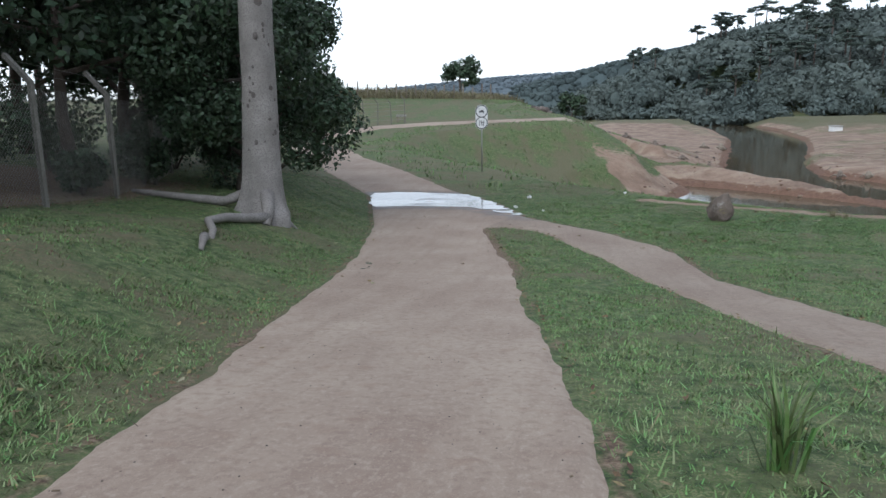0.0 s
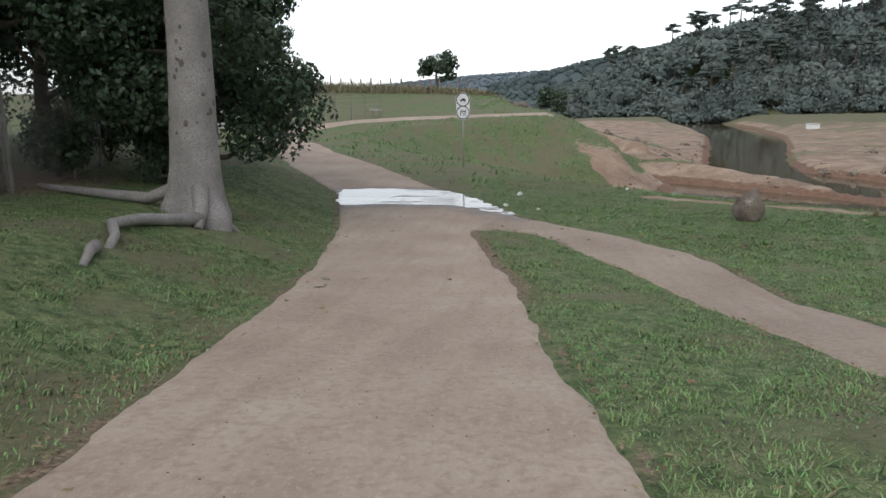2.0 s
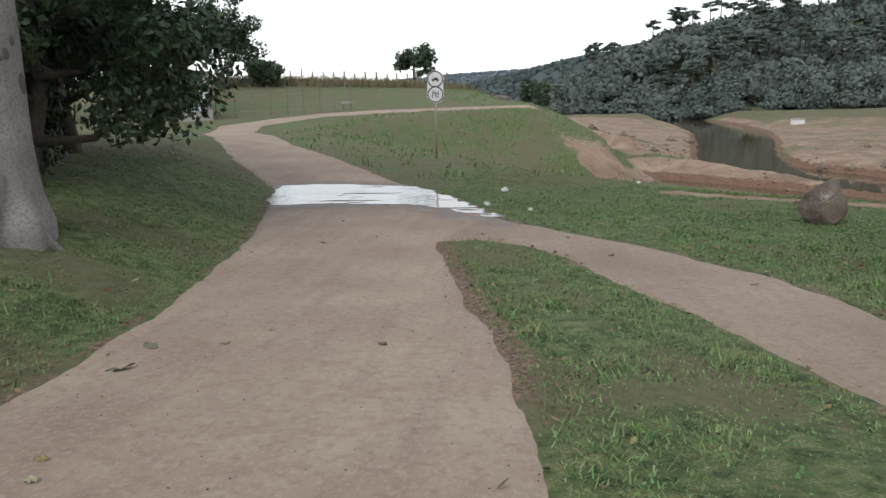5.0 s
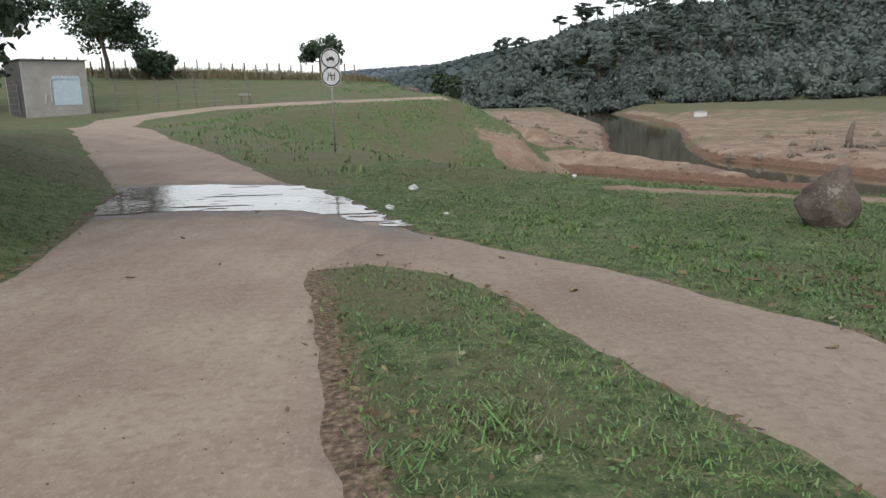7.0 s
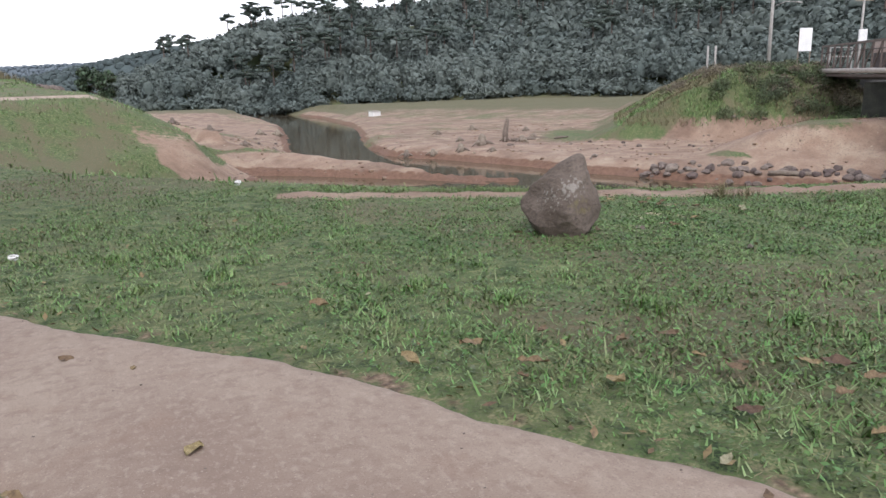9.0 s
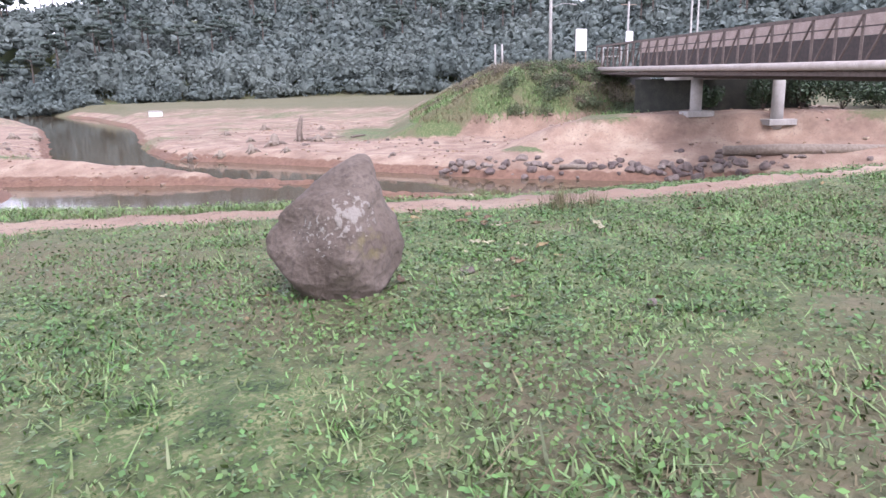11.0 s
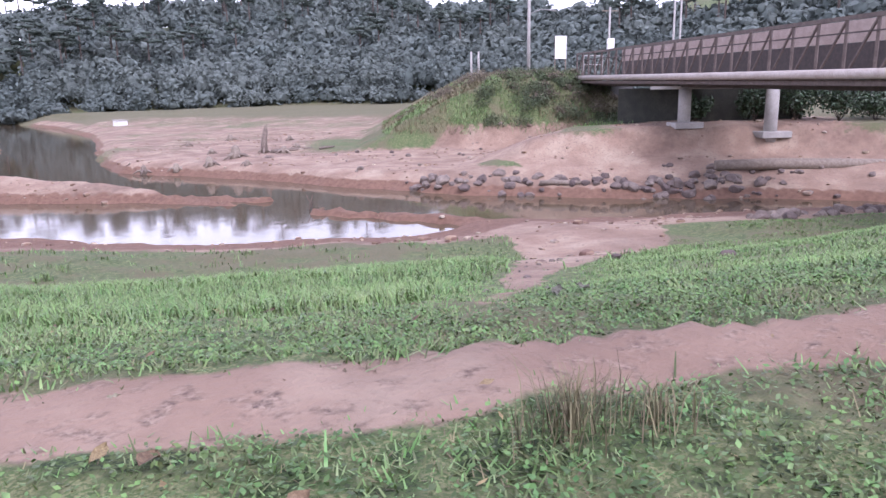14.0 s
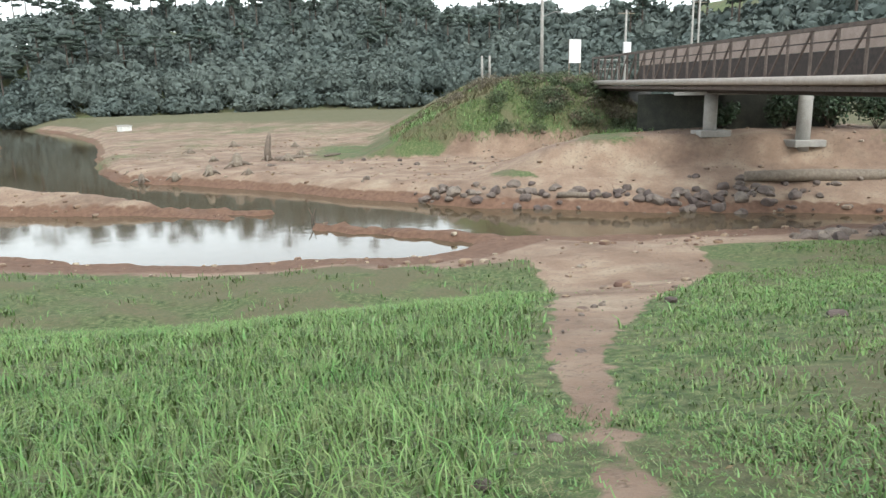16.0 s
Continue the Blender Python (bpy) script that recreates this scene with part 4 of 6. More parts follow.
def pale_tree():
    """The big smooth-barked tree with buttress roots, its bark marked with dark scars."""
    rng = np.random.default_rng(12)
    x, y = -4.75, 14.75
    z = ground_z(x, y) + 0.05
    t = thing("pale_trunk_tree", "big tree with smooth pale scarred trunk and surface roots in grass", "tree", at=pose(x, y, z))
    bm = bmesh.new()
    rings, sides = [], 40
    hs = [-0.4, 0.0, 0.15, 0.35, 0.6, 0.9, 1.3, 1.8, 2.4, 3.2, 4.2, 5.4, 7, 9, 11]
    for h in hs:
        base = 0.43 - 0.008 * max(h, 0)
        flare = math.exp(-max(h, 0) / 0.38)
        ring = []
        for k in range(sides):
            a = k * 2 * math.pi / sides
            lobes = 0.34 * max(0, math.cos(2 * (a + 0.9))) ** 3 + 0.25 * max(0, math.cos(3 * a + 1.2)) ** 4
            rr = base + flare * (0.16 + lobes) + 0.012 * math.sin(5 * a + h * 2) + 0.02 * math.sin(2 * a + h)
            ring.append(bm.verts.new((rr * math.cos(a) + 0.02 * h, rr * math.sin(a) + 0.01 * h, h)))
        rings.append(ring)
    for r0, r1 in zip(rings, rings[1:]):
        for k in range(sides):
            f = bm.faces.new((r0[k], r0[(k + 1) % sides], r1[(k + 1) % sides], r1[k]))
            f.smooth = True
    for k in range(5):
        a = k * 1.3
        tube(bm, [(0.2, 0.1, 9.5), (0.2 + math.cos(a) * 1.6, 0.1 + math.sin(a) * 1.6, 11.5), (math.cos(a) * 3.4, math.sin(a) * 3.4, 13)], [0.3, 0.2, 0.06], 8)
    part("trunk", bm, M_TRUNK, t)
    for k, (ends, rad) in enumerate([
            ([(0.25, -0.35, 0.55), (0.42, -0.75, 0.22), (0.5, -1.05, -0.05)], 0.17),
            ([(0.45, -0.85, 0.08), (0.25, -1.5, 0.06), (0.15, -2.3, 0.08), (0.2, -3.1, 0.06), (0.55, -3.6, 0.02), (0.75, -4.1, -0.1)], 0.12), ([(0.85, -4.5, -0.02), (1.05, -4.9, 0.06), (1.2, -5.3, -0.08)], 0.09),
            ([(-0.45, -0.1, 0.3), (-1.0, 0.0, 0.08), (-2.0, 0.25, 0.04), (-3.2, 0.4, 0.02), (-4.0, 0.9, -0.05)], 0.13),
            ([(0.36, -0.1, 0.3), (0.62, -0.15, 0.02), (0.95, -0.1, -0.2)], 0.12)]):
        pts = []
        for p in ends:
            zz = ground_z(x + p[0], y + p[1]) - z
            pts.append((p[0], p[1], zz + p[2] + (0.06 if p is not ends[0] else 0.1)))
        bm = bmesh.new()
        tube(bm, pts, [rad * (1 - 0.5 * i / (len(pts) - 1)) for i in range(len(pts))], 10)
        part("root", bm, M_TRUNK, t)
    for k in range(64):
        a, h = rng.uniform(-2.9, 0.6), rng.uniform(1.5, 7.5)
        rr = 0.43 - 0.008 * h + 0.012 * math.sin(5 * a + h * 2) + 0.02 * math.sin(2 * a + h)
        s = rng.choice([0.03, 0.045, 0.06, 0.10], p=[0.4, 0.3, 0.2, 0.1])
        bm = bmesh.new()
        g = bmesh.ops.create_uvsphere(bm, u_segments=8, v_segments=5, radius=1)
        bmesh.ops.scale(bm, vec=(0.018, s, s * rng.uniform(0.8, 1.6)), verts=g["verts"])
        bmesh.ops.transform(bm, matrix=Matrix.Translation((rr * math.cos(a) + 0.02 * h, rr * math.sin(a) + 0.01 * h, h)) @ Matrix.Rotation(a, 4, "Z"), verts=g["verts"])
        part("bark_scar", bm, M_SPOT, t)
    cs = [(math.cos(k * 1.3) * 3.2, math.sin(k * 1.3) * 3.2, 13.4 + (k % 3) * 0.7) for k in range(5)] + [(0, 0, 14.5)]
    mesh_of("crown", [cards(np.random.default_rng(4), cs, [(1.6, 1.6, 1.1)] * 6, 5000, 0.12, 0.3)], M_LEAF, t)


pale_tree()
limb_tree("bushy_tree", -7.0, 18.4, 6.6, 0.16, 2.6, 34000, 0.075, 21, "bushy dark green tree with low leafy branches beside the road", low=0.12, forks=13, lean=(0.7, 0.2))
limb_tree("bushy_tree", -10.2, 24.5, 8.0, 0.2, 2.9, 22000, 0.09, 22, "dark green tree with open twiggy crown behind the grass", low=0.2, forks=10)
WOOD = [(-10.5, 15.8, 9, 3.2), (-13.0, 10.5, 10, 3.6), (-12.0, 20.5, 10, 3.4), (-15.5, 15.5, 11, 3.8), (-10.8, 6.2, 9, 3.2), (-17.5, 22.5, 12, 4), (-14.5, 27.5, 11, 3.8), (-19, 9, 12, 4),
        (-22, 17, 13, 4.4), (-11.5, 1.5, 10, 3.5), (-21, 28, 13, 4.4), (-16, 2, 11, 4)]
for k, (x, y, h, w) in enumerate(WOOD):
    limb_tree("woodland_tree", x, y, h, 0.17 + 0.02 * (k % 3), w, 9000, 0.13, 40 + k, "shady woodland tree with dark trunk behind the fence", low=0.22 if k % 3 else 0.4, forks=9, group="woodland trees")


def shrub(name, x, y, h, w, leaves, size, seed, label, leaf=M_LEAF, group="", twigs=7, z=None):
    rng = np.random.default_rng(seed)
    t = thing(name, label, "shrub", group, at=pose(x, y, ground_z(x, y) if z is None else z))
    bm = bmesh.new()
    cs, rs = [], []
    for k in range(twigs):
        a = k * 2.4
        q = Vector((math.cos(a) * w * rng.uniform(0.2, 0.75), math.sin(a) * w * rng.uniform(0.2, 0.75), h * rng.uniform(0.4, 0.9)))
        tube(bm, [(0, 0, -0.05), q * 0.5 + Vector((0, 0, 0.05)), q], [0.02 + 0.006 * h, 0.014 + 0.003 * h, 0.006], 5)
        cs += [tuple(q), tuple(q * 0.65)]
        rs += [(w * 0.4, w * 0.4, h * 0.24)] * 2
    part("stems", bm, M_BARK, t)
    mesh_of("foliage", [cards(rng, cs, rs, leaves, size, 0.3)], leaf, t)
    return t


for k, (x, y, h, w) in enumerate([(-9.6, 17.5, 1.6, 1.3), (-9.0, 14.0, 1.0, 0.9), (-9.8, 10.2, 1.8, 1.2), (-8.4, 8.0, 1.3, 0.9), (-11.0, 13.0, 2.2, 1.6), (-8.6, 20.5, 1.5, 1.4), (-11.5, 22.5, 2.4, 1.9), (-13, 18, 2.6, 2.0),
                                  (-10.4, 4.5, 2.0, 1.5), (-14, 24, 2.5, 2)]):
    shrub("undergrowth_shrub", x, y, h, w, 2600, 0.07, 70 + k, "dark leafy shrub growing under the trees", group="undergrowth")


# ---- wire fence with bent concrete posts ----
def bent_post(parent_at, h, arm, label, group):
    t = thing("fence_post", label, "fence post", group, at=parent_at)
    bm = bmesh.new()
    bar(bm, (0, 0, -0.3), (0, 0, h), 0.10)
    bar(bm, (0, 0, h - 0.03), (arm * 0.72, 0, h + arm * 0.68), 0.095)
    bmesh.ops.bevel(bm, geom=bm.edges[:], offset=0.008, segments=1, affect="EDGES")
    part("shaft", bm, M_POST, t)
    return t


FENCE = [(-7.6, 7.8), (-7.75, 11.2), (-8.3, 14.3), (-9.3, 17.6), (-10.8, 21.0)]
for x, y in FENCE:
    bent_post(pose(x, y, ground_z(x, y), 0, 0, 175), 2.45, 0.75, "grey concrete fence post with bent-over top", "wood fence posts")


def chain_link():
    """Diagonal wire mesh between the posts, with two strands of wire above."""
    bm = bmesh.new()
    for (ax, ay), (bx, by) in zip(FENCE, FENCE[1:]):
        za, zb = ground_z(ax, ay), ground_z(bx, by)
        n = 44
        for k in range(-24, n):
            for flip in (0, 1):
                u0, u1 = k / n, (k + 24) / n
                h0, h1 = (0.05, 2.3) if not flip else (2.3, 0.05)
                lo, hi = max(u0, 0.0), min(u1, 1.0)
                if hi <= lo:
                    continue
                g = lambda u: (ax + (bx - ax) * u, ay + (by - ay) * u, za + (zb - za) * u + h0 + (h1 - h0) * (u - u0) / (u1 - u0))
                tube(bm, [g(lo), g(hi)], 0.0022, 3, False)
        for h in (2.32, 2.62, 2.85):
            off = 0.0 if h < 2.4 else -(h - 2.45)
            tube(bm, [(ax + off, ay, za + h), (bx + off, by, zb + h)], 0.003, 3, False)
    tagged(part("chain_link_fence", bm, M_GALV), "sagging chain-link wire strung between concrete posts", "fence")


chain_link()


# ---- bridge ----
B0, BD, BN = Vector((58.1, 46.5, 0)), Vector((0.62, 0.785, 0)), Vector((0.785, -0.62, 0))


def on_bridge(s, across, up):
    """A point of the bridge: metres along it from the bent, metres in from the near truss, metres above the girder's underside."""
    return B0 + BD * s + BN * across + Vector((0, 0, -0.5 + 0.02 * s + up))


def bridge():
    t = thing("bridge", "rusty steel truss bridge carrying a pale pipe over the creek", "bridge")
    a, b, wide, high = -48.0, 28.5, 5.4, 3.15
    for w in (0.0, wide):
        for up, size, name in ((0.12, 0.24, "bottom_chord"), (high, 0.2, "top_chord")):
            bm = bmesh.new()
            bar(bm, on_bridge(a, w, up), on_bridge(b, w, up), size)
            part(name, bm, M_TRUSS, t)
        n = 34
        step = (b - a) / n
        for k in range(n + 1):
            bm = bmesh.new()
            bar(bm, on_bridge(a + k * step, w, 0.2), on_bridge(a + k * step, w, high), 0.13)
            part("truss_post", bm, M_TRUSS, t)
            if k < n:
                bm = bmesh.new()
                bar(bm, on_bridge(a + k * step, w, high - 0.05), on_bridge(a + (k + 1) * step, w, 0.25), 0.10)
                part("truss_brace", bm, M_TRUSS, t)
        bm = bmesh.new()
        bar(bm, on_bridge(a, w - 0.1 if w == 0 else w + 0.1, 2.45), on_bridge(b, w - 0.1 if w == 0 else w + 0.1, 2.45), 0.07)
        part("rail", bm, M_STEEL, t)
    bm = bmesh.new()
    for k in range(150):
        s = a + (b - a) * (k + 0.5) / 150
        m = Matrix.Translation(on_bridge(s, wide / 2, 0.42)) @ Matrix.Rotation(math.atan2(BD.y, BD.x), 4, "Z")
        box(bm, (b - a) / 150 - 0.02, wide - 0.3, 0.09, m)
    part("deck", bm, M_DECK, t, "brown plank deck")
    # upper boards take a paler brown that carries the light on them
    bm = bmesh.new()
    bar(bm, on_bridge(a, wide - 0.25, 2.95), on_bridge(b, wide - 0.25, 2.95), 0.06, 1.25)
    part("side_board", bm, M_BOARD, t, "brown boarding along the far truss, painted pale as lit")
    # shadowed lower half of the boarding, painted as a dark sheet
    bm = bmesh.new()
    bar(bm, on_bridge(a, wide - 0.22, 1.4), on_bridge(b, wide - 0.22, 1.4), 0.05, 1.8)
    part("lower_board_shade", bm, M_STEEL, t, "lower boarding with its shadow painted dark")
    bm = bmesh.new()
    tube(bm, [on_bridge(a, -0.32, 0.58), on_bridge(-10, -0.32, 0.55), on_bridge(b, -0.32, 0.58)], 0.24, 16)
    part("pipe", bm, M_PIPE, t, "thick pale pipe hung along the truss")
    for w in (1.2, wide - 1.2):
        bm = bmesh.new()
        bar(bm, on_bridge(a, w, -0.12), on_bridge(b, w, -0.12), 0.28)
        part("girder", bm, M_STEEL, t)


def bent():
    """The concrete bent under the bridge: two round columns on footings and a cap beam."""
    t = thing("bridge_pier", "round concrete bridge columns on footings with a cap beam", "pier")
    tops = [Vector((60.9, 47.64, 0)), Vector((63.42, 41.92, 0))]
    under = [-0.82, -0.86]
    for p, z1 in zip(tops, under):
        g = ground_z(p.x, p.y)
        bm = bmesh.new()
        tube(bm, [(p.x, p.y, g - 0.6), (p.x, p.y, (g + z1) / 2), (p.x, p.y, z1)], 0.48, 24)
        part("column", bm, M_CONCRETE, t)
        bm = bmesh.new()
        box(bm, 1.9, 2.3, 0.5, Matrix.Translation((p.x + 0.2, p.y, g - 0.05)) @ Matrix.Rotation(0.9, 4, "Z"), 0.05)
        part("footing", bm, M_CONCRETE, t)
    d = (tops[1] - tops[0]).normalized()
    bm = bmesh.new()
    bar(bm, tops[0] - d * 2.6 + Vector((0, 0, -0.72)), tops[1] + d * 2.0 + Vector((0, 0, -0.76)), 0.7, 0.26)
    part("cap_beam", bm, M_CONCRETE, t)


bridge()
bent()


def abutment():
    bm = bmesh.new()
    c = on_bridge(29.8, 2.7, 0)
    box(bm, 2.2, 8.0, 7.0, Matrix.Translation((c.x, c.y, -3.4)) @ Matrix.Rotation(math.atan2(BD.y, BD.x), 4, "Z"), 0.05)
    # dark material paints the deck's shade onto this concrete
    tagged(part("abutment", bm, M_DARK), "concrete wall under the bridge's end with shade in its dark colour", "abutment", kind="structure")


abutment()
for k, (x, y, h, w) in enumerate([(66.6, 44.5, 3.2, 1.6), (67.0, 41.5, 3.6, 2.0), (68.5, 38.8, 3.0, 2.2), (66.2, 49.5, 2.4, 1.5), (71, 37, 2.4, 2.2)]):
    shrub("bank_shrub", x, y, h, w, 2200, 0.13, 130 + k, "shady green shrub growing under the bridge", group="bridge shrubs")


def shade_wall():
    # slab added to give the shadow and greenery behind the columns
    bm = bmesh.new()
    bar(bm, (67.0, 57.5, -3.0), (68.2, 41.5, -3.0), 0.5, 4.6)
    tagged(part("bridge_shade", bm, M_SHADE), "dark greenish slab standing in for shadow behind the bridge columns", "wall", kind="structure")


shade_wall()


# ---- causeway top ----
def post_thing(name, x, y, top, r, label, category, material=M_CONCRETE):
    bm = bmesh.new()
    g = ground_z(x, y)
    tube(bm, [(0, 0, -0.3), (0, 0, (top - g) / 2), (0, 0, top - g)], [r, r * 0.9, r * 0.75], 10)
    ob = part(name, bm, material)
    ob.matrix_world = pose(x, y, g)
    return tagged(ob, label, category)


def lamp_pole():
    x, y = 78.0, 77.8
    g = ground_z(x, y)
    t = thing("lamp_pole", "pale concrete pole with a curved street lamp arm", "street lamp", at=pose(x, y, g))
    bm = bmesh.new()
    tube(bm, [(0, 0, -0.3), (0, 0, 6), (0, 0, 13)], [0.24, 0.2, 0.15], 12)
    part("pole", bm, M_CONCRETE, t)
    bm = bmesh.new()
    tube(bm, [(0, 0, 7.6), (1.2, -0.9, 8.2), (2.2, -1.6, 8.1)], 0.05, 8)
    part("arm", bm, M_GALV, t)
    bm = bmesh.new()
    box(bm, 0.75, 0.3, 0.16, pose(2.4, -1.75, 8.05, 0, 10, -37), 0.04)
    part("lamp_head", bm, M_GALV, t)


lamp_pole()


def notice_board():
    x, y = 80.4, 74.8
    g = ground_z(x, y)
    t = thing("notice_board", "blank white notice board on two posts above the bank", "notice board", at=pose(x, y, g, 0, 0, -28))
    for dx in (-0.7, 0.7):
        bm = bmesh.new()
        bar(bm, (dx, 0, -0.3), (dx, 0, 5.2), 0.12)
        part("post", bm, M_WOOD, t)
    bm = bmesh.new()
    box(bm, 1.5, 0.06, 2.7, pose(0, -0.11, 3.9), 0.01)
    part("panel", bm, M_WHITE, t, "plain white faded panel")


notice_board()


def barrier_frame():
    x, y = 82.7, 71.6
    g = ground_z(x, y)
    t = thing("height_frame", "metal height frame standing at the bridge entrance", "barrier", at=pose(x, y, g, 0, 0, -25))
    for dx in (-1.3, 1.3):
        bm = bmesh.new()
        bar(bm, (dx, 0, -0.3), (dx, 0, 5.0), 0.14)
        part("upright", bm, M_GALV, t)
    for h in (3.9, 4.95):
        bm = bmesh.new()
        bar(bm, (-1.3, 0, h), (1.3, 0, h), 0.12)
        part("crossbar", bm, M_GALV, t)


barrier_frame()


def meter_pole(x, y, h, label, with_box):
    g = ground_z(x, y)
    t = thing("utility_pole", label, "utility pole", "bank utility poles", at=pose(x, y, g))
    bm = bmesh.new()
    tube(bm, [(0, 0, -0.3), (0, 0, h / 2), (0, 0, h)], [0.16, 0.14, 0.11], 10)
    part("shaft", bm, M_CONCRETE, t)
    if with_box:
        bm = bmesh.new()
        box(bm, 0.85, 0.5, 1.35, pose(-0.1, -0.3, 7.2, 0, 0, -40), 0.03)
        part("meter_box", bm, M_WHITE, t, "white metal meter box")
    bm = bmesh.new()
    bar(bm, (-0.9, 0.5, h - 0.4), (0.9, -0.5, h - 0.4), 0.1)
    part("crossarm", bm, M_WOOD, t)


meter_pole(84.2, 70.4, 11.5, "concrete pole carrying a white meter box by the bridge", True)
meter_pole(96.0, 68.5, 15, "tall pole with crossarm behind the bridge", False)
meter_pole(99.5, 69.5, 15, "tall pole with crossarm behind the bridge", False)
for dx, dy in ((0, 0), (0.9, -0.4)):
    post_thing("bank_post", 73.3 + dx, 83.1 + dy, 4.2, 0.16, "short pale concrete post standing in bank scrub", "post")


def wires():
    for k, (p, q) in enumerate([((84.2, 70.4, 11.6), (96.0, 68.5, 15.6)), ((84.2, 70.4, 11.2), (99.5, 69.5, 15.4)), ((78.0, 77.8, 12.6), (84.2, 70.4, 11.6))]):
        p, q = Vector(p), Vector(q)
        bm = bmesh.new()
        tube(bm, [p.lerp(q, i / 8) - Vector((0, 0, 0.9 * (1 - (i / 4 - 1) ** 2) * 0.5)) for i in range(9)], 0.03, 5)
        tagged(part("power_line", bm, M_SIGNBLACK), "thin dark overhead wire sagging between poles", "wire")


wires()


# ---- stones, stumps and driftwood on the lake bed ----
def stone_mesh(seed, flat=0.65):
    bm = bmesh.new()
    bmesh.ops.create_icosphere(bm, subdivisions=2, radius=0.5)
    r = random.Random(seed)
    for _ in range(7):
        n = Vector((r.gauss(0, 1), r.gauss(0, 1), r.gauss(0, 0.8))).normalized()
        c = r.uniform(0.26, 0.4)
        for v in bm.verts:
            o = v.co.dot(n) - c
            if o > 0:
                v.co -= n * o
    for v in bm.verts:
        v.co.z *= flat
        v.co += Vector((noise.noise(v.co * 4), noise.noise(v.co * 4 + Vector((5, 0, 0))), 0)) * 0.03
    me = bpy.data.meshes.new("stone")
    bm.to_mesh(me)
    bm.free()
    me.materials.append(M_STONE)
    return me


STONES = [stone_mesh(k, 0.55 + 0.06 * k) for k in range(5)]


def scatter_stones(line, width, count, lo, hi, seed, label, group):
    r = random.Random(seed)
    for k in range(count):
        i = r.randrange(len(line) - 1)
        u = r.random()
        x = line[i][0] + (line[i + 1][0] - line[i][0]) * u + r.gauss(0, width)
        y = line[i][1] + (line[i + 1][1] - line[i][1]) * u + r.gauss(0, width)
        z = ground_z(x, y)
        if z < WATER - 0.15:
            continue
        s = r.uniform(lo, hi) * r.uniform(0.6, 1.3)
        ob = new("stone", STONES[k % 5])
        ob.matrix_world = pose(x, y, z + s * 0.12, r.uniform(-15, 15), r.uniform(-15, 15), r.uniform(0, 360)) @ Matrix.Diagonal((s, s * r.uniform(0.7, 1.1), s, 1))
        tagged(ob, label, "stone", group)


scatter_stones([(43.6, 60.0), (45.6, 55.5), (48.4, 51.3), (51.2, 46.2), (54.2, 42.5), (57.5, 40.0)], 0.8, 130, 0.35, 1.1, 3, "angular grey stone tipped along the muddy creek bank", "bank stones")
scatter_stones([(52, 44.5), (57, 41.5), (60, 36)], 1.8, 45, 0.3, 0.9, 4, "angular grey stone on red soil below the bridge", "bridge stones")
scatter_stones([(42.5, 32.6), (45.5, 32), (49, 31)], 0.9, 42, 0.3, 0.9, 5, "flat pale broken stone heaped at the creek's near bank", "rubble heap")
scatter_stones([(0.9, 103.9), (-1.3, 103.2), (3, 104.5)], 1.3, 16, 0.6, 1.6, 6, "dark stone heaped on the grassy dam slope", "dam stones")
scatter_stones([(46, 70), (52, 80), (60, 66), (66, 72)], 4.5, 30, 0.25, 0.6, 8, "small stone scattered on the dry lake bed", "bed stones")
scatter_stones([(13, 24), (17, 27), (22, 30.5), (26, 36)], 0.4, 30, 0.06, 0.16, 9, "small pale stone in the worn spur path", "path stones")
scatter_stones([(8, 100), (14, 112), (20, 100)], 5, 14, 0.3, 0.8, 10, "stone lying on the grassy island", "island stones")


def stump(x, y, h, r, seed, label):
    """A grey dead stump: a jagged upright stub with spreading roots."""
    q = random.Random(seed)
    t = thing("tree_stump", label, "tree stump", "lake bed stumps", at=pose(x, y, ground_z(x, y), 0, 0, q.uniform(0, 360)))
    bm = bmesh.new()
    tube(bm, [(0, 0, -0.2), (0.02, 0, h * 0.4), (0.08 * h, 0.03, h * 0.8), (0.12 * h, 0.05, h)], [r * 1.3, r, r * 0.8, r * 0.25], 9)
    part("stub", bm, M_WOOD, t)
    for k in range(5):
        a = k * 1.26 + q.uniform(-0.3, 0.3)
        ln = q.uniform(1.0, 2.2) * r * 1.7
        bm = bmesh.new()
        tube(bm, [(0, 0, h * 0.25), (math.cos(a) * ln * 0.5, math.sin(a) * ln * 0.5, 0.15 + r * 0.4), (math.cos(a) * ln, math.sin(a) * ln, -0.05)], [r * 0.5, r * 0.35, r * 0.12], 6)
        part("root", bm, M_WOOD, t)


for k, (x, y, h, r) in enumerate([(49.4, 92.9, 3.1, 0.35), (42.4, 86.3, 1.3, 0.5), (50.7, 90.9, 0.8, 0.45), (36.5, 87, 0.7, 0.3), (38.5, 84, 0.9, 0.35), (34.5, 90, 0.8, 0.3), (40.5, 80.5, 0.5, 0.25), (55, 95, 0.6, 0.3),
                                  (45, 97, 0.6, 0.3), (58, 118, 0.9, 0.4), (62, 108, 0.7, 0.3), (48, 110, 0.7, 0.3), (30, 135, 1.0, 0.5), (26, 130, 0.9, 0.4), (14, 98, 0.7, 0.3), (17, 94, 0.6, 0.3), (20, 92, 0.6, 0.25),
                                  (11, 107, 0.8, 0.3)]):
    stump(x, y, h, r, k, "weathered dead tree stump with roots on bare lake bed")


